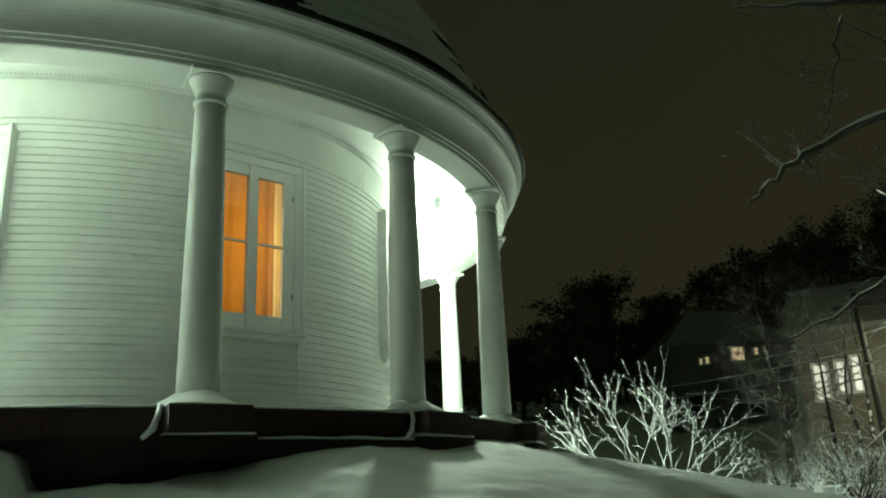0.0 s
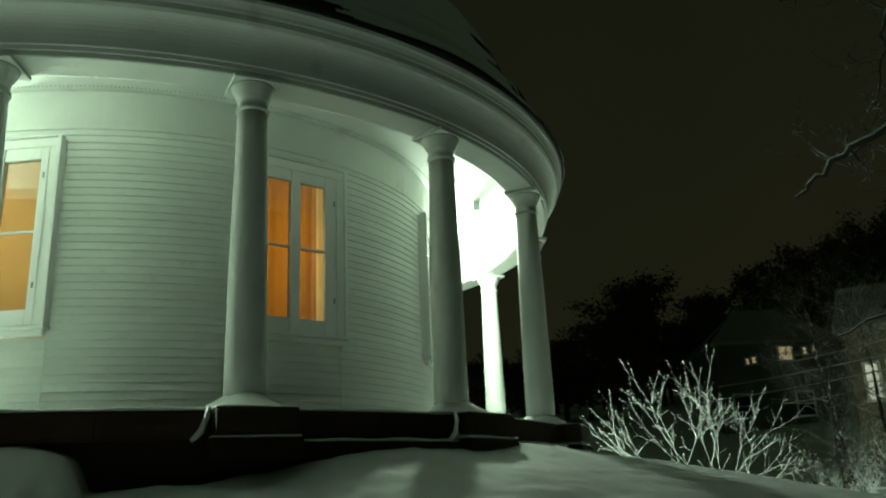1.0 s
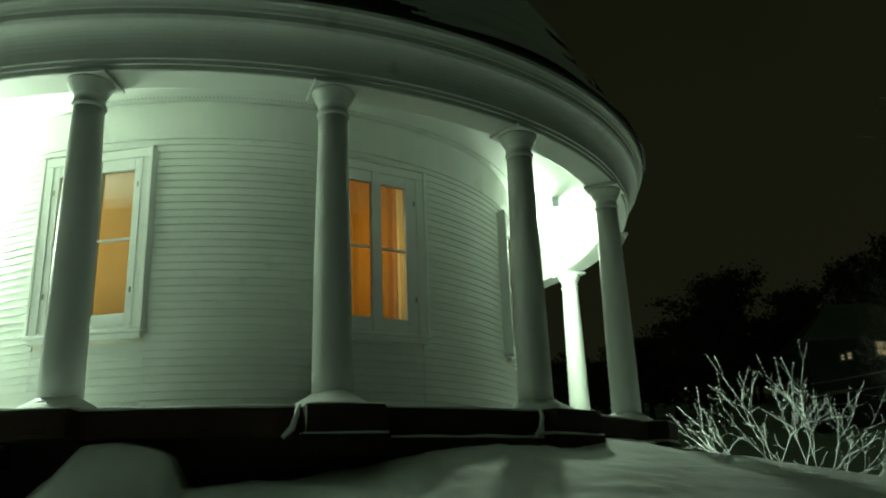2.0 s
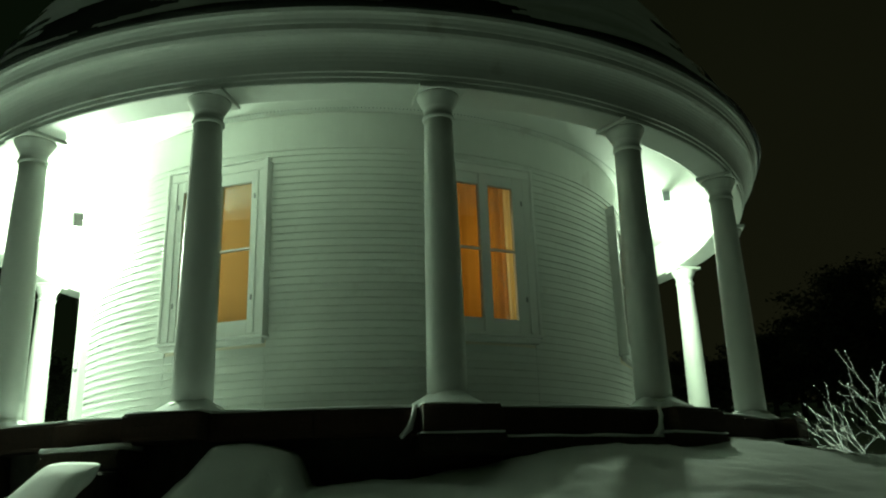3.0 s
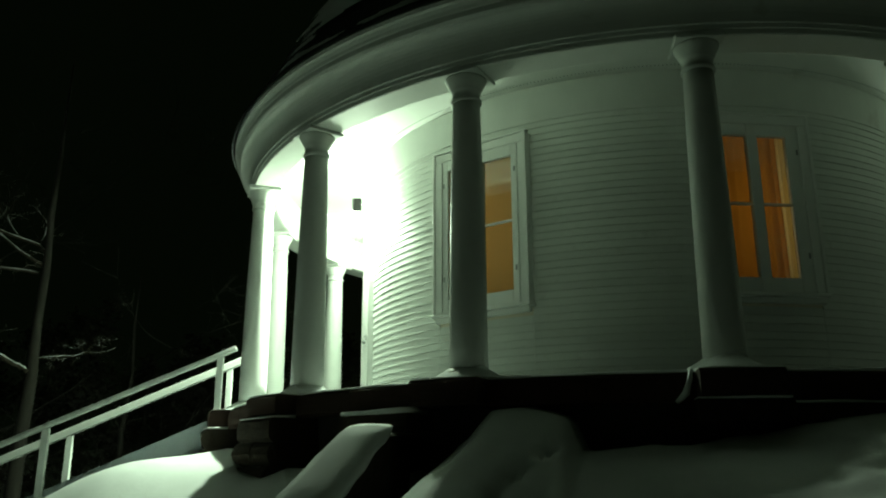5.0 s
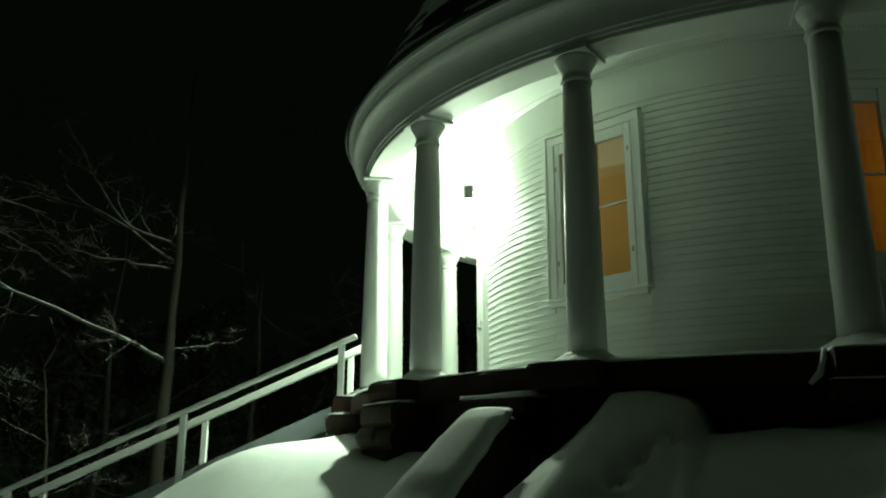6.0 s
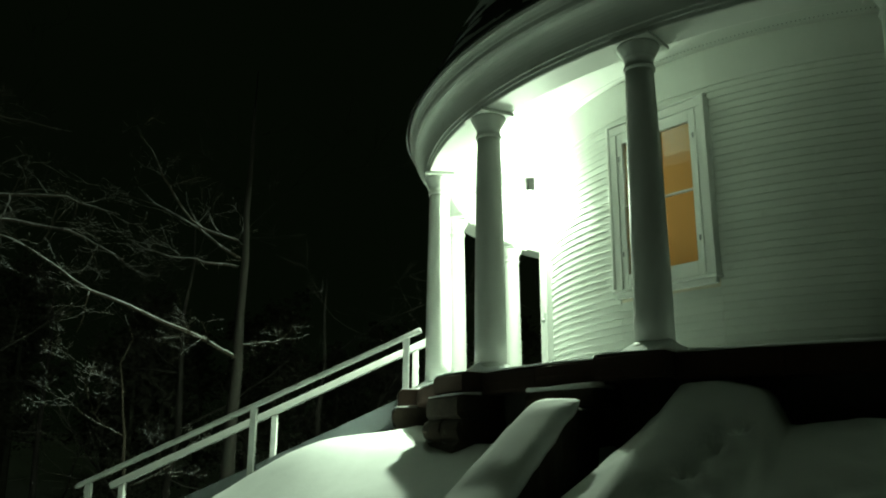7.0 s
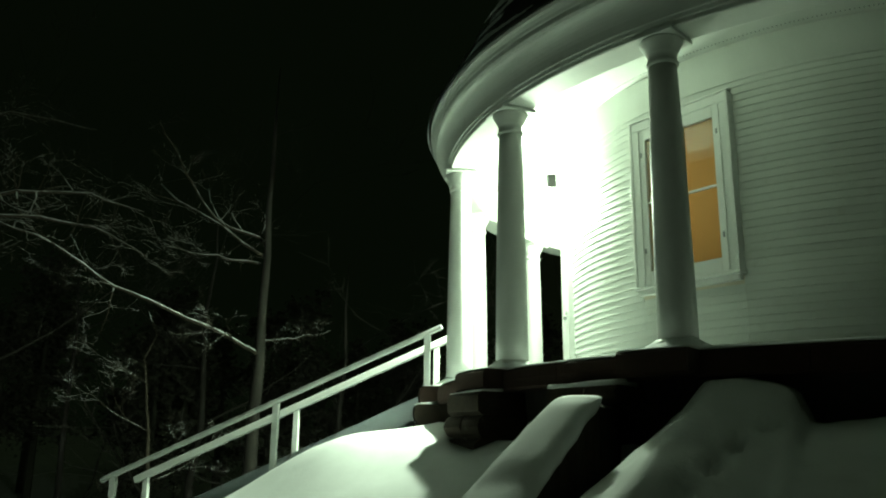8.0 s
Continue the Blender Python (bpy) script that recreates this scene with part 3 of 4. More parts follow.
for k, deg in enumerate(COLS):
    near = abs(deg) < 100
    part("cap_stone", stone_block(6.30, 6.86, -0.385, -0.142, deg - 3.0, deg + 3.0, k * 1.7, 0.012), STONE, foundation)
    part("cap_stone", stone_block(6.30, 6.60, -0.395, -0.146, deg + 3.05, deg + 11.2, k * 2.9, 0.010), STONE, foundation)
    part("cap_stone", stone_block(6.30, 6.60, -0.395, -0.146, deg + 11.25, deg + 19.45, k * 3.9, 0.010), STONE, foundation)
    part("snow_strip", snow_strip(6.22, 6.58, -0.146, deg + 3.1, deg + 19.4, k), SNOW, foundation, "thin snow along the porch edge", True)
    if near:
        part("snow_strip", snow_strip(6.30, 6.83, -0.142, deg - 2.9, deg + 2.9, k + 40, 0.025), SNOW, foundation, smooth=True)
    if -100 < deg < -20:  # lower courses of rubble under the piers beside the stair
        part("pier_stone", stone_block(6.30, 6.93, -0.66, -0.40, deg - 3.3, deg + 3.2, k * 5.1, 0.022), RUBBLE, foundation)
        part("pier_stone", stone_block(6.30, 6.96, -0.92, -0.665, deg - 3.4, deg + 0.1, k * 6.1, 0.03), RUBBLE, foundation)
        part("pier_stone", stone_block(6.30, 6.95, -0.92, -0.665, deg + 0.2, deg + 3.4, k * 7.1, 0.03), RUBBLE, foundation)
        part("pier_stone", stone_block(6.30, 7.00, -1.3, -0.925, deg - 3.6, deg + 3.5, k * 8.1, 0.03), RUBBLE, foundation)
        part("snow_strip", snow_strip(6.60, 6.92, -0.402, deg - 3.2, deg + 3.1, k + 80, 0.03), SNOW, foundation, smooth=True)
    if near:
        if deg > 0:
            bm = bmesh.new()
            tube(bm, [polar(6.66, deg - 3.4, -0.13), polar(6.70, deg - 3.55, -0.22), polar(6.72, deg - 3.9, -0.34), polar(6.70, deg - 4.6, -0.42)], [0.02, 0.026, 0.034, 0.02], 8)
            part("snow_strip", bm, SNOW, foundation, "snow slipped down beside the pier", True) if deg < 35 else bm.free()
            part("ledge_stone", stone_block(6.30, 6.88, -0.58, -0.40, deg - 3.3, deg + 3.3, k * 9.7, 0.014), RUBBLE, foundation)
            part("snow_strip", snow_strip(6.50, 6.87, -0.40, deg - 3.2, deg + 3.2, k + 160, 0.03), SNOW, foundation, smooth=True)
            for a, b in ((3.4, 8.6), (8.7, 14.0), (14.1, 19.1)):
                part("ledge_stone", stone_block(6.30, 6.72, -0.58, -0.43, deg + a, deg + b, k * 9.3 + a, 0.014), RUBBLE, foundation)
            part("snow_strip", snow_strip(6.40, 6.71, -0.43, deg + 3.4, deg + 19.1, k + 120, 0.035), SNOW, foundation, smooth=True)
# ---- cellar way and its snowy cheek wall ----


def cheek_wall():
    a, b = Vector((-2.41, -6.86, -0.60)), Vector((-3.06, -9.9, -2.62))
    side = Vector((b.y - a.y, a.x - b.x, 0)).normalized()
    thing = root("cheek_wall", "low sloping rubble wall capped with deep snow", "wall", (a.x, a.y, -2.7))
    o = Vector((a.x, a.y, -2.7))
    bm, cap = bmesh.new(), bmesh.new()
    rows, caps = [], []
    n = 44
    for i in range(n + 1):
        p = a.lerp(b, i / n)
        w = 0.205 + 0.004 * min(i, 20) + 0.03 * noise.noise(Vector((i * 0.35, 1, 0)))
        h = 0.10 + 0.03 * noise.noise(Vector((i * 0.2, 8, 0)))
        h *= min(1.0, 0.35 + 0.2 * i)
        rows.append([bm.verts.new(p + side * s * w + Vector((0, 0, z)) - o) for s, z in ((-1, -1.9), (-1, 0), (1, 0), (1, -1.9))])
        ww = w + 0.03
        caps.append([cap.verts.new(p + side * s * ww + Vector((0, 0, z + 0.01 * noise.noise(Vector((i * 0.8, s * 3, 2))))) - o)
                     for s, z in ((-0.95, -0.05), (-1.02, 0.3 * h), (-0.85, 0.75 * h), (-0.45, h), (0, 1.06 * h), (0.45, h), (0.85, 0.75 * h), (1.02, 0.3 * h), (0.95, -0.05))])
    for m, rr in ((bm, rows), (cap, caps)):
        k = len(rr[0])
        for c, d in zip(rr, rr[1:]):
            for j in range(k):
                m.faces.new((c[j], d[j], d[(j + 1) % k], c[(j + 1) % k]))
        m.faces.new(rr[0])
        m.faces.new(rr[-1][::-1])
    part("wall", bm, RUBBLE, thing)
    part("wall", box(bmesh.new(), -0.16, 0.20, -0.05, 0.95, 0.0, 2.06, 0.03), RUBBLE, thing)
    part("snow_cap", cap, SNOW, thing, "smooth rounded snow cap", True)


cheek_wall()
for a, b in ((-26.0, -21.9), (-21.8, -18.7)):
    part("ledge_stone", stone_block(6.30, 6.80, -0.60, -0.44, a, b, a, 0.016), RUBBLE, foundation)
part("snow_strip", snow_strip(6.40, 6.82, -0.44, -25.8, -18.8, 200, 0.06), SNOW, foundation, smooth=True)

# ---- porch stair with two rails ----
STAIR_U = Vector((-0.94, -0.342, 0))
STAIR_N = Vector((-0.342, 0.94, 0))
STAIR_0 = Vector((-5.64, -3.41, 0.0))
FALL = 0.447  # drop for each metre of run


def porch_stair():
    thing = root("porch_stair", "white wooden porch stair with plank rails, half buried in snow", "stairs", (STAIR_0.x, STAIR_0.y, -0.9))
    o = thing.location

    def at(run, across, z):
        return STAIR_0 + STAIR_U * run + STAIR_N * across + Vector((0, 0, z - FALL * run)) - o
    for across in (0.0, 1.05):
        bm = beam(bmesh.new(), at(-0.06, across, 0.72 if across < 0.5 else 0.70), at(5.05, across, 0.72 if across < 0.5 else 0.70), 0.12, 0.055 if across < 0.5 else 0.10)
        rail = part("handrail", bm, RAILPAINT, thing, "snow-dusted white top rail")
        bm = beam(bmesh.new(), at(-0.04, across, 0.756), at(5.03, across, 0.756), 0.10, 0.014, 0.005)
        part("snow_line", bm, SNOW, rail)
        for run in (0.16, 2.42, 4.86):
            bm = box(bmesh.new(), -0.045, 0.045, -0.045, 0.045, -0.42 if run < 1 else -0.34, 0.697, 0.006)
            bmesh.ops.transform(bm, matrix=Matrix.Translation(at(run, across, 0)) @ pose(0, 0, 0, 0, 0, 20), verts=bm.verts)
            part("post", bm, RAILPAINT, thing)
        bm = beam(bmesh.new(), at(0.0, across + (0.09 if across < 0.5 else -0.09), -0.30), at(5.6, across + (0.09 if across < 0.5 else -0.09), -0.30), 0.045, 0.30, 0.004)
        part("stringer", bm, GREY, thing, "grey painted side board")
    for i in range(15):
        run = 0.10 + i * 0.37
        z = -0.36 - i * 0.165
        bm = box(bmesh.new(), 0, 0.36, 0.115, 0.935, -0.04, 0.0, 0.006)
        m = Matrix((STAIR_U, STAIR_N, Vector((0, 0, 1)))).transposed().to_4x4()
        m.translation = STAIR_0 + STAIR_U * run + Vector((0, 0, z)) - o
        bmesh.ops.transform(bm, matrix=m, verts=bm.verts)
        tread = part("tread", bm, GREY, thing)
    # snow that fills the flight
    bm = bmesh.new()
    rows = []
    for i in range(40):
        run = 0.05 + i * 0.14
        row = []
        for j in range(9):
            ac = 0.09 + 0.87 * j / 8
            v = 0.012 * noise.noise(Vector((run * 2, ac * 3, 0)))
            row.append(bm.verts.new(at(run, ac, -0.165 + v - (0.02 if j in (0, 8) else 0))))
        rows.append(row)
    for c, d in zip(rows, rows[1:]):
        for j in range(8):
            bm.faces.new((c[j], d[j], d[j + 1], c[j + 1]))
    r = bmesh.ops.solidify(bm, geom=bm.faces[:], thickness=0.05)
    part("snow_fill", bm, SNOW, thing, "snow lying over the steps", True)


porch_stair()

# ---- trees ----


def grow(bm, start, way, length, r0, depth, rng, up=0.15, sides=5, kids=(3, 5), wild=0.35, thin=0.45, tips=None):
    """A bough with its side twigs, as tapering tubes."""
    n = 5 if depth > 0 else 3
    pts, radii, p, d = [start.copy()], [r0], start.copy(), way.normalized()
    for i in range(n):
        d = (d + Vector((rng.uniform(-1, 1), rng.uniform(-1, 1), rng.uniform(-1, 1))) * wild * 0.5 + Vector((0, 0, up * 0.3))).normalized()
        p = p + d * length / n
        pts.append(p.copy())
        radii.append(max(0.0025, r0 * (1 - (1 - thin * 0.5) * (i + 1) / n)))
    tube(bm, pts, radii, sides if depth > 1 else 4)
    if tips is not None and depth == 0:
        tips.append(pts[-1])
    if depth > 0:
        for k in range(rng.randint(*kids)):
            t = rng.uniform(0.25, 1.0)
            i = min(n - 1, int(t * n))
            q = pts[i].lerp(pts[i + 1], t * n - i)
            side = Vector((rng.uniform(-1, 1), rng.uniform(-1, 1), rng.uniform(-0.5, 0.8))).normalized()
            dd = (pts[i + 1] - pts[i]).normalized()
            grow(bm, q, dd * 0.55 + side * 0.75, length * rng.uniform(0.4, 0.65), max(0.003, radii[i] * 0.5), depth - 1, rng, up, sides, kids, wild, thin, tips)


def limb_through(bm, pts, r0, r1, rng, depth=2, twigs=6, twig_len=0.9, up=0.0):
    """A named main bough along a few bends, set with twigs."""
    pts = [Vector(p) for p in pts]
    fine, radii = [], []
    for a, b in zip(pts, pts[1:]):
        for i in range(4):
            q = a.lerp(b, i / 4)
            fine.append(q + Vector((rng.uniform(-1, 1), rng.uniform(-1, 1), rng.uniform(-1, 1))) * 0.035)
    fine.append(pts[-1])
    m = len(fine)
    radii = [r0 + (r1 - r0) * i / (m - 1) for i in range(m)]
    tube(bm, fine, radii, 7)
    for k in range(twigs):
        i = rng.randint(m // 5, m - 2)
        d = (fine[i + 1] - fine[i]).normalized()
        side = Vector((rng.uniform(-1, 1), rng.uniform(-1, 1), rng.uniform(-0.6, 0.8))).normalized()
        grow(bm, fine[i], d * 0.6 + side * 0.8, twig_len * rng.uniform(0.5, 1.1), radii[i] * 0.45, depth - 1, rng, up, 5, (3, 5), 0.5)


def bare_tree(name, at, height, girth, limbs, label, bark, seed, lean=(0, 0), extra=6):
    rng = random.Random(seed)
    at = Vector(at)
    thing = root(name, label, "tree", at, "bare trees")
    bm = bmesh.new()
    n, pts, radii = 9, [], []
    for i in range(n + 1):
        t = i / n
        pts.append(Vector((lean[0] * t + 0.34 * t * noise.noise(Vector((t * 6, seed, 0))), lean[1] * t + 0.34 * t * noise.noise(Vector((t * 4, seed, 5))), height * t - 0.2)))
        radii.append(girth * (1.25 if i == 0 else 1) * (1 - 0.96 * t))
    tube(bm, pts, radii, 10)
    part("trunk", bm, DARKBARK if girth > 0.1 else bark, thing, smooth=True)
    for k in range(extra):
        t = rng.uniform(0.3, 0.97)
        i = min(n - 1, int(t * n))
        bm = bmesh.new()
        ang = rng.uniform(0, 6.28)
        grow(bm, pts[i], Vector((math.cos(ang), math.sin(ang), rng.uniform(0.1, 0.7))), height * rng.uniform(0.25, 0.42), radii[i] * 0.45, 3, rng, 0.2)
        part("bough", bm, bark, thing, smooth=True)
    for way in limbs:
        bm = bmesh.new()
        limb_through(bm, [Vector(p) - at for p in way[0]], way[1], way[2], rng, 3, way[3], way[4])
        part("bough", bm, bark, thing, smooth=True)
    return thing


bare_tree("bare_tree", (-11.0, -1.05, -2.3), 9.5, 0.16, [
    ([(-10.88, -1.15, 0.82), (-11.1, -1.3, 0.95), (-11.75, -2.3, 1.45), (-12.6, -3.4, 1.95), (-13.3, -4.2, 2.65), (-14.2, -5.4, 3.1)], 0.055, 0.014, 9, 1.3),
    ([(-10.80, -1.22, 3.1), (-10.95, -1.3, 3.2), (-11.6, -2.0, 3.55), (-11.95, -2.5, 4.4), (-12.3, -3.0, 5.4)], 0.035, 0.012, 6, 0.8),
    ([(-10.9, -1.2, 2.7), (-11.5, -1.9, 2.75), (-12.2, -2.7, 2.85)], 0.028, 0.008, 6, 0.6),
    ([(-10.9, -1.1, 1.1), (-10.4, -0.6, 1.2), (-9.9, -0.1, 1.4)], 0.022, 0.006, 4, 0.5)],
    "bare tree with snow along its lower boughs", BARK, 11, (0.35, -0.3), 1)
bare_tree("bare_tree", (-15.2, -5.6, -2.3), 10.0, 0.15, [
    ([(-15.1, -5.5, 3.2), (-14.3, -4.5, 3.75), (-13.4, -3.5, 3.85), (-12.7, -2.8, 3.6)], 0.05, 0.01, 12, 1.2),
    ([(-15.1, -5.5, 2.9), (-14.2, -4.4, 3.3), (-13.3, -3.4, 3.2), (-12.7, -2.6, 2.7)], 0.045, 0.01, 12, 1.1),
    ([(-15.0, -5.5, 4.9), (-14.4, -4.8, 5.3), (-13.4, -3.6, 5.2)], 0.03, 0.008, 8, 0.9)],
    "bare tree reaching fine snowy twigs sideways", BARK, 23, (0.2, 0.3), 2)
bare_tree("bare_tree", (-12.3, -2.3, -2.4), 4.2, 0.05, [], "slender bare sapling dusted with snow", BARK, 31, (-0.3, -0.2), 3)
for k, (x, y, h) in enumerate(((-11.5, 2.5, 11), (-9.0, 4.5, 12), (-14.5, 1.0, 12), (-17.5, -3.5, 11), (-7.5, 9.5, 13), (-19.5, 1.5, 13))):
    bare_tree("bare_tree", (x, y, ground_height(x, y)), h, 0.17, [], "dark bare tree in the night wood", DARKBARK, 50 + k, (0.4 * math.sin(k), 0.4 * math.cos(k)), 7)
# the tree beside the path, whose boughs hang into the sky
bare_tree("bare_tree", (8.5, -9.6, -2.3), 8.0, 0.2, [
    ([(8.3, -9.75, 2.55), (7.4, -9.3, 2.58), (6.79, -9.03, 2.38), (6.35, -8.37, 2.16), (6.17, -8.07, 1.94), (6.04, -7.88, 1.79)], 0.075, 0.014, 5, 0.55),
    ([(8.3, -9.8, 3.0), (7.4, -9.75, 3.25), (6.6, -9.45, 3.29), (6.0, -9.0, 3.45), (5.6, -8.55, 3.59)], 0.075, 0.012, 6, 0.7),
    ([(6.3, -9.15, 3.3), (6.35, -8.95, 2.95), (6.44, -8.75, 2.58), (6.42, -8.6, 2.3)], 0.018, 0.006, 6, 0.35),
    ([(8.4, -9.4, 0.9), (7.4, -8.8, 1.0), (6.96, -8.54, 0.87), (6.65, -8.2, 0.58), (6.38, -7.77, 0.40)], 0.04, 0.008, 5, 0.45)],
    "bare tree with snow-lined boughs hanging over the path", HANGBARK, 7, (0.3, -0.2), 4)


def shrub(at, height, spread, stems, label, seed, mat, girth=0.02):
    """Many slender stems fanning out from one root, set with short twigs."""
    rng = random.Random(seed)
    thing = root("shrub", label, "shrub", at, "snowy shrubs")
    for k in range(stems):
        a = 2 * math.pi * k / stems + rng.uniform(-0.3, 0.3)
        rise = radians(rng.uniform(22, 80))
        flat = math.cos(rise) * spread
        bm = bmesh.new()
        n, pts, radii = 10, [], []
        p = Vector((0.08 * math.cos(a), 0.08 * math.sin(a), -0.1))
        d = Vector((math.cos(a) * flat, math.sin(a) * flat, math.sin(rise))).normalized()
        long = height * rng.uniform(0.75, 1.0) * (0.86 + 0.12 * math.cos(rise))
        for i in range(n + 1):
            pts.append(p.copy())
            radii.append(girth * (1 - 0.72 * i / n))
            d = (d + Vector((rng.uniform(-1, 1), rng.uniform(-1, 1), rng.uniform(-0.7, 1))) * 0.16 + Vector((0, 0, 0.03))).normalized()
            p = p + d * long / n
        tube(bm, pts, radii, 6)
        for i in range(2, n + 1):
            for _ in range(rng.randint(1, 3)):
                d = (pts[i] - pts[i - 1]).normalized()
                side = Vector((rng.uniform(-1, 1), rng.uniform(-1, 1), rng.uniform(-0.4, 0.9))).normalized()
                grow(bm, pts[i], d * 0.6 + side * 0.7, height * rng.uniform(0.12, 0.30), radii[i] * 0.5, 1, rng, 0.1, 4, (1, 3), 0.5, 0.9)
        part("stem", bm, mat, thing, smooth=True)
    return thing



def blob(bm, c, r, rng):
    """A small uneven lump of snow."""
    made = bmesh.ops.create_icosphere(bm, subdivisions=1, radius=r)
    for v in made["verts"]:
        v.co = Vector((v.co.x * 1.15, v.co.y * 1.15, v.co.z * 0.8)) * rng.uniform(0.8, 1.2) + c


def fork(bm, snow, p, d, length, r, depth, rng):
    """A straight twig that forks into two or three, with snow caught in the crotches and on the tips."""
    pts, radii, n = [p.copy()], [r], 4
    for i in range(n):
        d = (d + Vector((rng.uniform(-1, 1), rng.uniform(-1, 1), rng.uniform(-0.7, 0.9))) * 0.10).normalized()
        p = p + d * length / n
        pts.append(p.copy())
        radii.append(r * (1 - 0.32 * (i + 1) / n))
    tube(bm, pts, radii, 5)
    if rng.random() < 0.55:
        blob(snow, pts[-1] + Vector((0, 0, r * 0.8)), rng.uniform(0.007, 0.012), rng)
    if depth == 0:
        return
    for q in pts[1:-1]:
        if rng.random() < 0.4:
            blob(snow, q + Vector((0, 0, r * 0.7)), rng.uniform(0.007, 0.012), rng)
        if rng.random() < 0.6:
            side = Vector((rng.uniform(-1, 1), rng.uniform(-1, 1), rng.uniform(-0.2, 0.9))).normalized()
            fork(bm, snow, q, d * 0.55 + side * 0.8, length * rng.uniform(0.3, 0.6), r * 0.6, 0 if rng.random() < 0.7 else min(depth - 1, 1), rng)
    out = d.cross(Vector((rng.uniform(-1, 1), rng.uniform(-1, 1), rng.uniform(-1, 1)))).normalized()
    for s in (-1, 1):
        fork(bm, snow, p, d + out * s * rng.uniform(0.2, 0.75) + Vector((0, 0, 0.03)), length * rng.uniform(0.6, 1.0), r * 0.78, depth - 1, rng)


def snowy_bush(at, reach, ways, label, seed, girth=0.0075):
    rng = random.Random(seed)
    thing = root("shrub", label, "shrub", at, "snowy shrubs")
    for turn, rise, share in ways:
        bm, snow = bmesh.new(), bmesh.new()
        a, e = radians(turn), radians(rise)
        d = Vector((math.cos(a) * math.cos(e), math.sin(a) * math.cos(e), math.sin(e)))
        fork(bm, snow, Vector((0.16 * math.cos(a), 0.16 * math.sin(a), -0.12)), d, reach * share * 0.27, girth * (0.7 + 0.3 * share), 4, rng)
        stem = part("stem", bm, SNOWTWIG, thing, smooth=True)
        tagged(part("snow_lumps", snow, SNOW, stem, "lumps of snow caught in the twigs", True), kind="stuff")


# the stems fan out to all sides of one root
snowy_bush((9.25, -1.48, -1.20), 2.75, ((150, 27, 1.16), (146, 42, 0.98), (168, 58, 0.98), (120, 68, 0.98), (60, 64, 0.98), (-15, 80, 0.95), (-40, 58, 0.75), (-34, 38, 0.8), (-30, 24, 0.85)),
           "spreading bare shrub with white snow on every twig", 3)
snowy_bush((11.2, -2.6, -1.75), 1.3, ((150, 60, 1.0), (60, 72, 1.0), (-40, 50, 1.0), (-30, 75, 0.9), (-120, 60, 0.8)), "low bare shrub with lumps of snow on its twigs", 8, 0.008)
for k, (x, y, reach) in enumerate(((13.4, -2.0, 1.7), (15.0, -1.2, 2.2), (15.3, -2.2, 2.0), (13.6, -3.3, 1.4))):
    snowy_bush((x, y, ground_height(x, y) + 0.05), reach, ((150, 40, 1.0), (120, 70, 1.0), (60, 60, 0.9), (-20, 74, 1.0), (-45, 50, 1.0), (-80, 35, 0.9), (210, 55, 0.9)), "tangled frosted shrub beside the road", 210 + k, 0.009)
for k, (x, y, h) in enumerate(((13.2, -2.2, 1.4), (14.8, -1.5, 1.5), (16.5, -1.6, 1.7), (15.5, 1.0, 2.0), (12.2, -3.0, 0.9), (14.0, 0.4, 1.5), (17.2, -3.2, 1.5), (12.6, -0.6, 1.1), (18.0, 0.0, 2.0))):
    shrub((x, y, ground_height(x, y) + 0.3), h, 0.8, 8, "tangled bare shrub beside the road", 90 + k, HANGBARK if k in (3, 6, 8) else BARK)

# ---- across the road ----


def far_house(at, turn, wide, deep, eaves, ridge, label, wallmat, windows, hip=0.0):
    thing = root("far_house", label, "house", at, "houses across the road")
    thing.rotation_euler = (0, 0, radians(turn))
    w, d = wide / 2, deep / 2
    bm = bmesh.new()
    prof = [(-d, -3), (d, -3), (d, eaves), (0, ridge), (-d, eaves)]
    ends = [[bm.verts.new((s * (w - (hip if j == 3 else 0)), y, z)) for j, (y, z) in enumerate(prof)] for s in (-1, 1)]
    for j in range(5):
        bm.faces.new((ends[0][j], ends[0][(j + 1) % 5], ends[1][(j + 1) % 5], ends[1][j]))
    bm.faces.new(ends[0])
    bm.faces.new(ends[1][::-1])
    part("wall", bm, wallmat, thing)
    for s in (-1, 1):
        bm = bmesh.new()
        a, b = Vector((0, 0, ridge + 0.12)), Vector((0, s * (d + 0.35), eaves - 0.35 * (ridge - eaves) / d + 0.12))
        m = [bm.verts.new((x, p.y, p.z + dz)) for dz in (0, 0.18) for x, p in ((-w - 0.3 + hip, a), (w + 0.3 - hip, a), (w + 0.3, b), (-w - 0.3, b))]
        for f in ((0, 1, 2, 3), (4, 5, 6, 7), (0, 1, 5, 4), (1, 2, 6, 5), (2, 3, 7, 6), (3, 0, 4, 7)):
            bm.faces.new([m[i] for i in f])
        part("roof", bm, FARROOF, thing, "roof slope thinly dusted with snow")
    for x, z, ww, hh, mat in windows:
        bm = bmesh.new()
        for bx in ((-ww / 2 - 0.1, -ww / 2, 0, hh), (ww / 2, ww / 2 + 0.1, 0, hh), (-ww / 2 - 0.1, ww / 2 + 0.1, hh, hh + 0.1), (-ww / 2 - 0.12, ww / 2 + 0.12, -0.1, 0), (-ww / 2, ww / 2, hh / 2 - 0.03, hh / 2 + 0.03)):
            box(bm, x + bx[0], x + bx[1], -d - 0.06, -d + 0.02, z + bx[2], z + bx[3])
        win = part("window", bm, TRIM, thing)
        part("pane", box(bmesh.new(), x - ww / 2, x + ww / 2, -d - 0.02, -d - 0.005, z, z + hh), mat, win)
    return thing


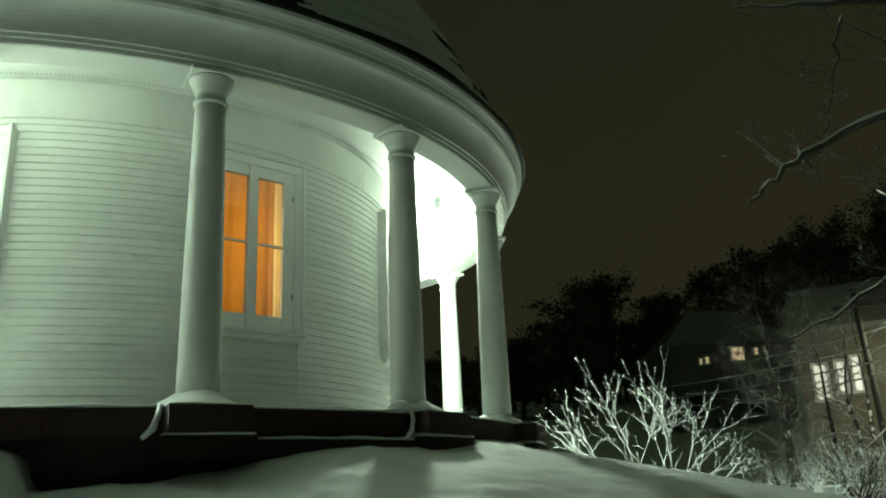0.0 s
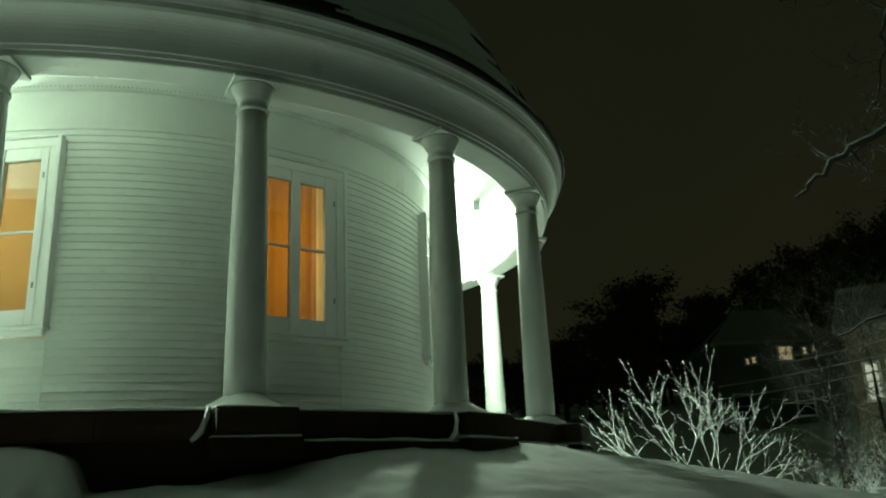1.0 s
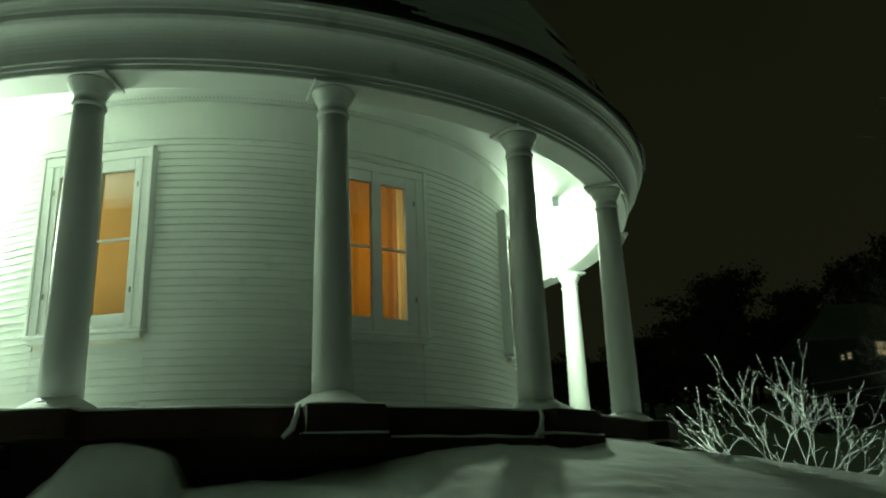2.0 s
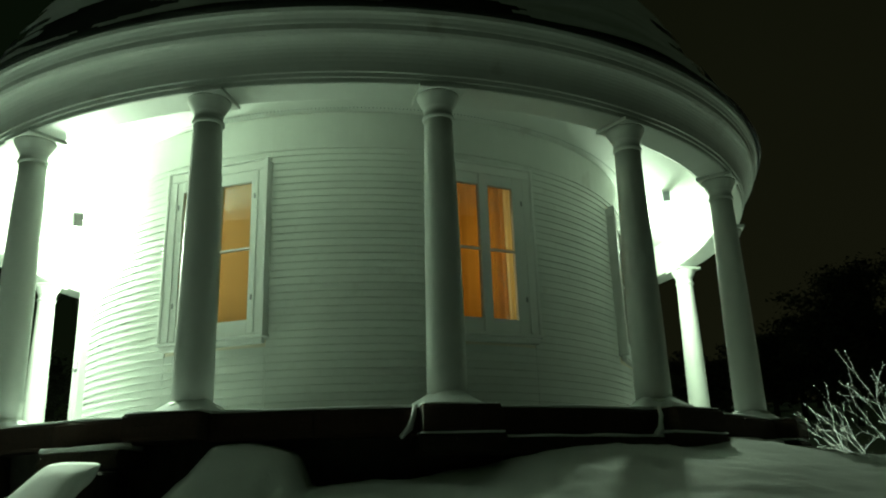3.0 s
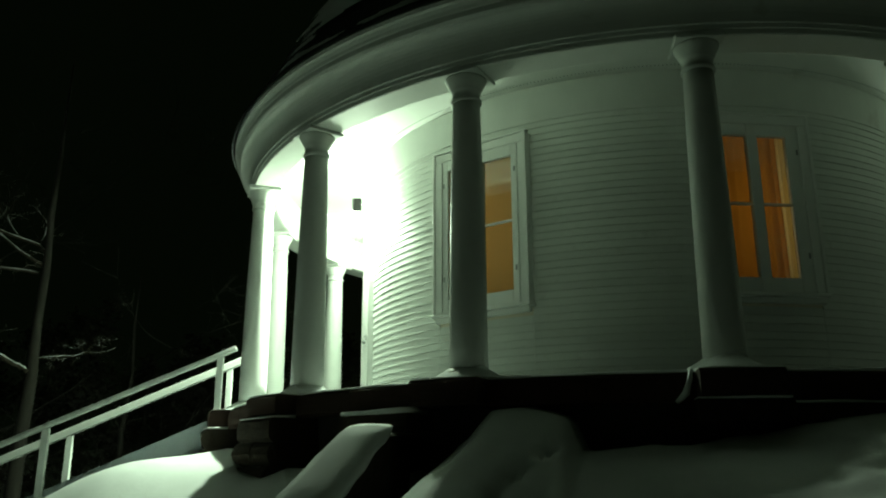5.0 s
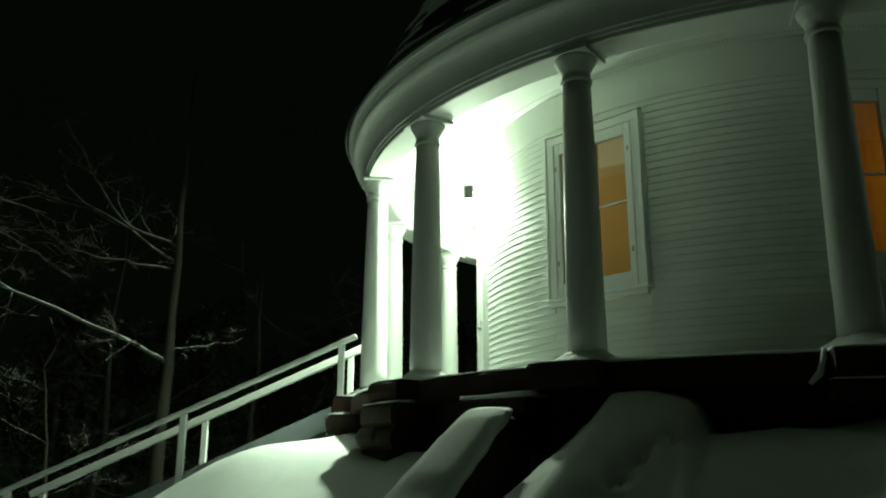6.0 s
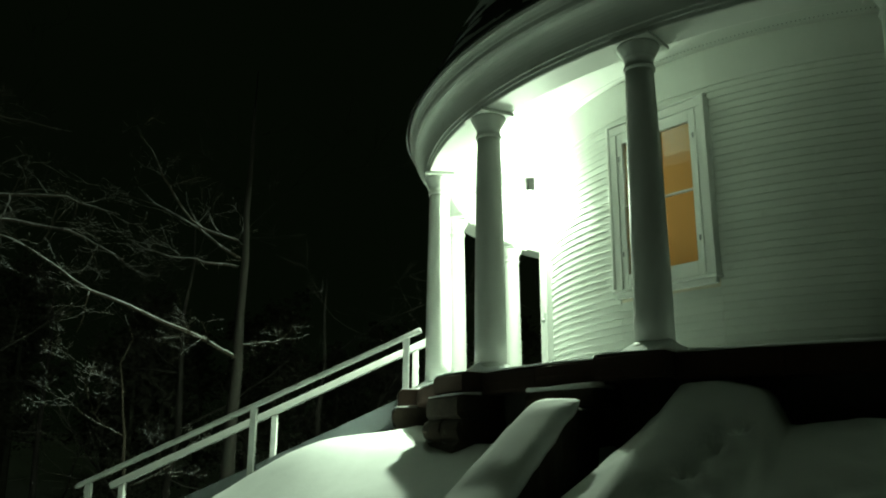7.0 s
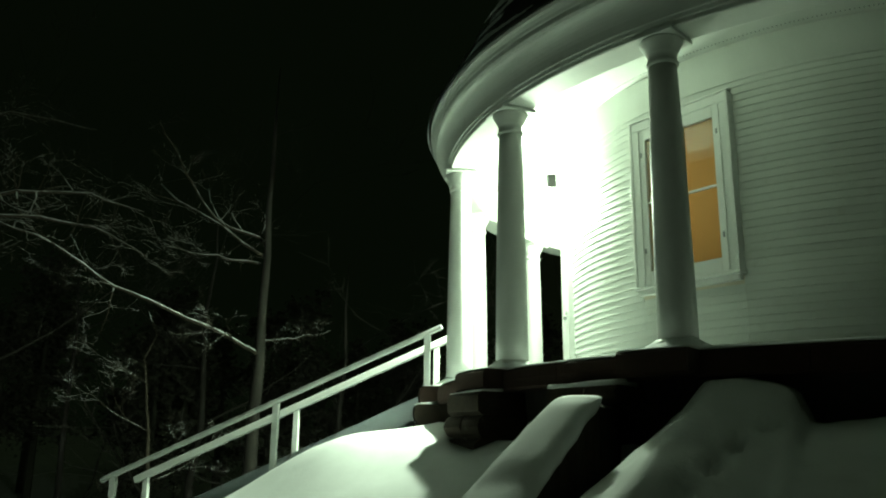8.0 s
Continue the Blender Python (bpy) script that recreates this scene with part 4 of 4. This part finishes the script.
LITPANE = glowing("lit_white_window", (1.0, 0.98, 0.85), 0.5)
DARKPANE = material("dark_far_pane", (0.02, 0.02, 0.02), 0.1, vary=0.05, scale=3, bump=0)
far_house((35.6, 27.9, 2.3), -22, 7.2, 6.0, 4.55, 6.8, "shingled house on the hillside with one lit window", FARWALL,
          [(0.45, 3.45, 0.75, 0.75, FARGLOW), (-1.80, 3.3, 0.14, 0.28, FARGLOW), (-1.42, 3.35, 0.2, 0.32, FARGLOW), (1.6, 3.75, 0.18, 0.36, FARGLOW), (2.15, 3.85, 0.12, 0.3, FARGLOW), (-2.4, 0.2, 0.9, 1.3, DARKPANE), (1.2, 0.2, 0.9, 1.3, DARKPANE)], hip=2.6)
WHITEWALL = material("cream_far_wall", (0.20, 0.175, 0.12), 0.7, vary=0.1, scale=2, bump=0.1)
far_house((25.65, 7.3, -2.5), -52, 5.0, 5.0, 6.3, 8.0, "white house lit by the street lamp", WHITEWALL,
          [(-1.85, 3.95, 0.36, 1.15, LITPANE), (-1.20, 4.15, 0.20, 1.0, LITPANE), (-0.72, 4.15, 0.20, 1.1, LITPANE), (1.2, 4.0, 0.45, 1.2, LITPANE), (-1.4, -0.2, 0.8, 1.3, DARKPANE), (1.2, -0.2, 0.8, 1.3, DARKPANE)])


for k, (x, y, h) in enumerate(((19.0, 3.6, 6.5), (21.5, 4.6, 7.0), (17.4, 3.4, 5.0), (20.3, 6.8, 7.0), (17.9, 2.0, 5.6), (18.6, 4.8, 6.2))):
    bare_tree("bare_tree", (x, y, ground_height(x, y)), h, 0.09, [], "slim bare tree by the road, dusted with snow", HANGBARK, 120 + k, (0.5 * math.sin(k * 2), 0.4), 9)


def utility_pole(at, height):
    thing = root("utility_pole", "weathered wooden utility pole with a street lamp arm", "pole", at)
    bm = bmesh.new()
    tube(bm, [Vector((0.1, 0, -0.4)), Vector((0, 0, height * 0.5)), Vector((-0.15, 0.05, height))], [0.11, 0.095, 0.075], 12)
    part("post", bm, WOODPOLE, thing, smooth=True)
    bm = beam(bmesh.new(), (-0.5, 0.6, height - 0.5), (0.25, -0.7, height - 0.5), 0.1, 0.12)
    part("crossarm", bm, WOODPOLE, thing)
    bm = bmesh.new()
    tube(bm, [Vector((0, 0, height - 1.5)), Vector((0.30, -0.40, height - 1.05)), Vector((0.65, -0.85, height - 0.95)), Vector((0.95, -1.2, height - 1.1))], [0.03] * 4, 8)
    part("lamp_arm", bm, IRON, thing, smooth=True)
    bm = lathe(bmesh.new(), [(0.20, -0.16), (0.19, -0.10), (0.12, 0.0), (0.05, 0.06)], 20, (0.95, -1.2, height - 1.12))
    part("lamp_shade", bm, IRON, thing, "domed street lamp shade", True)
    bm = lathe(bmesh.new(), [(0.03, -0.26), (0.08, -0.23), (0.09, -0.17), (0.06, -0.165)], 12, (0.95, -1.2, height - 1.12))
    b = part("bulb", bm, STREETBULB, thing, smooth=True)
    b.visible_shadow = False
    return Vector(at) + Vector((0.95, -1.2, height - 1.32))


POLE = Vector((19.75, 2.75, -2.3))
head = utility_pole(POLE, 6.4)
lamp("street_light", "POINT", head, 260, (0.95, 1.0, 0.8), 0.1)
WIRE = material("frosted_wire", (0.62, 0.63, 0.62), 0.6, vary=0.2, scale=10, bump=0)
for near_end, far_end in (((19.22, 1.70, 2.32), (27.85, 22.33, 3.61)), ((19.21, 1.79, 1.91), (27.82, 22.42, 2.96)),
                          ((19.20, 1.86, 1.56), (30.25, 20.49, 2.52)), ((19.22, 1.60, 2.77), (30.32, 20.16, 4.55))):
    a, b = Vector(near_end), Vector(far_end)
    start = a - (b - a) * 0.5
    bm = bmesh.new()
    tube(bm, [start.lerp(b, i / 18) - Vector((0, 0, 0.9 * (i / 18) * (1 - i / 18) - 0.2)) for i in range(19)], [0.028] * 19, 6)
    tagged(part("power_line", bm, WIRE, None, smooth=True), "thin frosted overhead wire along the road", "wire", "overhead wires")


def guard_rail():
    a, b = Vector((12.6, 3.15, -1.95)), Vector((18.3, -2.7, -1.95))
    thing = root("guard_rail", "low roadside guard rail with snow on top", "guard rail", a)
    d = b - a
    bm = bmesh.new()
    beam(bm, Vector((0, 0, 0.62)), d + Vector((0, 0, 0.62)), 0.05, 0.16)
    part("rail", bm, IRON, thing)
    part("snow_line", beam(bmesh.new(), Vector((0, 0, 0.72)), d + Vector((0, 0, 0.72)), 0.09, 0.045), SNOW, thing)
    for i in range(6):
        p = d * (i / 5)
        part("post", box(bmesh.new(), p.x - 0.06, p.x + 0.06, p.y - 0.06, p.y + 0.06, -0.4, 0.78, 0.01), IRON, thing)


guard_rail()


def far_woods(name, label, spots, seed):
    """A wood seen far off: trunks and ragged crowns of many small clumps in one mesh."""
    rng = random.Random(seed)
    verts, faces = [], []

    def tri(c, s):
        i = len(verts)
        for _ in range(3):
            verts.append((c[0] + rng.uniform(-s, s), c[1] + rng.uniform(-s, s), c[2] + rng.uniform(-s, s) * 0.8))
        faces.append((i, i + 1, i + 2))
    for x, y, h, wide in spots:
        z = ground_height(x, y)
        i = len(verts)
        for k in range(5):
            a = k * 1.2566
            verts.append((x + 0.25 * math.cos(a), y + 0.25 * math.sin(a), z - 0.5))
            verts.append((x + 0.1 * math.cos(a), y + 0.1 * math.sin(a), z + h * 0.8))
        for k in range(5):
            j = (k + 1) % 5
            faces.append((i + 2 * k, i + 2 * j, i + 2 * j + 1, i + 2 * k + 1))
        boughs = [(rng.uniform(0, 6.28), rng.uniform(0.25, 1.0), rng.uniform(0.3, 1.0)) for _ in range(26)]
        for a, t, reach in boughs:
            r = wide * reach * (1.05 - 0.75 * abs(t - 0.45)) * 0.9
            cx, cy, cz = x + r * math.cos(a), y + r * math.sin(a), z + h * t
            for _ in range(95):
                u = rng.random() ** 0.5
                g = rng.gauss(0, wide * 0.10), rng.gauss(0, wide * 0.10), rng.gauss(0, h * 0.032)
                tri((x + (cx - x) * u + g[0], y + (cy - y) * u + g[1], z + h * t * (0.93 + 0.07 * u) + g[2]), 0.24)
    me = bpy.data.meshes.new(name)
    me.from_pydata(verts, [], faces)
    me.materials.append(NEEDLES)
    tagged(new(name, me), label, "woods", kind="stuff")


rng = random.Random(77)
SKYLINE = ((8, 24, 28.5, 30.5, 32, 34, 36, 38, 42, 46, 50, 66), (9.5, 10.2, 11.0, 13.6, 15.2, 15.0, 13.0, 13.8, 15.6, 17.2, 18.6, 19.5))  # how high the wood stands, by bearing
spots = []
for k in range(190):
    bearing = rng.uniform(8, 68)
    a, d = radians(bearing), rng.uniform(50, 105)
    x, y = d * math.sin(a), d * math.cos(a) - 14
    if abs(x - 36.5) + abs(y - 27) < 13:
        continue
    top = d * math.tan(radians(float(np.interp(bearing, *SKYLINE)) * rng.choice((0.62, 0.76, 0.84, 0.89)))) - 0.9
    spots.append((x, y, max(5.0, top - ground_height(x, y)), rng.uniform(2.4, 4.2) * (0.7 + d / 160)))
far_woods("far_woods", "dark wooded hillside beyond the road", spots, 5)
spots = []
for k in range(45):
    a = radians(rng.uniform(-75, -8))
    d = rng.uniform(38, 70)
    spots.append((d * math.sin(a), d * math.cos(a) - 14, rng.uniform(8, 14), rng.uniform(2.2, 3.8)))
far_woods("far_woods", "dark night wood behind the house", spots, 6)

# ---- clapboards, board by board ----
EXPO = 0.094


def clapboard_mesh(span, steps):
    bm = bmesh.new()
    ring(bm, [(WALL_R + 0.001, 0.0), (WALL_R + 0.0185, 0.0), (WALL_R + 0.0180, 0.006), (WALL_R + 0.003, EXPO + 0.01), (WALL_R + 0.001, EXPO + 0.01)], -span / 2, span / 2, steps)
    return mesh_of("clapboard", bm, BOARD_PAINT)


def lay_boards():
    made = {}
    rng = random.Random(4)

    def lay(centre, span, row):
        key = round(span, 2)
        if key not in made:
            made[key] = clapboard_mesh(span - 0.04, max(6, int(span / 0.45)))
        ob = new("clapboard", made[key])
        ob.parent = wall
        ob.matrix_basis = pose(0, 0, -0.10 + row * EXPO + rng.uniform(-0.0015, 0.0015), 0, 0, centre)
    rows = int(3.46 / EXPO) + 1
    gaps = [(WINDOWS[0] + HALF - 43.6 + 18.1 - 9.05, WINDOWS[0] - HALF)]
    gaps += [(a + HALF, b - HALF) for a, b in zip(WINDOWS, WINDOWS[1:])]
    gaps += [(WINDOWS[3] + HALF, BACK_WINDOWS[3] - HALF)]
    for a, b in gaps:
        for row in range(rows):
            lay((a + b) / 2, b - a, row)
    for w in WINDOWS:
        for row in range(rows):
            z = -0.10 + row * EXPO
            if (z + EXPO < 0.86 and w != WINDOWS[0]) or z > 3.22:
                lay(w, 2 * HALF, row)
    # the back of the house
    bm = bmesh.new()
    for row in range(rows):
        z = -0.10 + row * EXPO
        ring(bm, [(WALL_R + 0.001, z), (WALL_R + 0.024, z), (WALL_R + 0.022, z + 0.012), (WALL_R + 0.008, z + EXPO + 0.01), (WALL_R + 0.001, z + EXPO + 0.01)], 118, 266, 60)
    tagged(part("clapboard_rows", bm, BOARD_PAINT, wall), kind="stuff")


lay_boards()
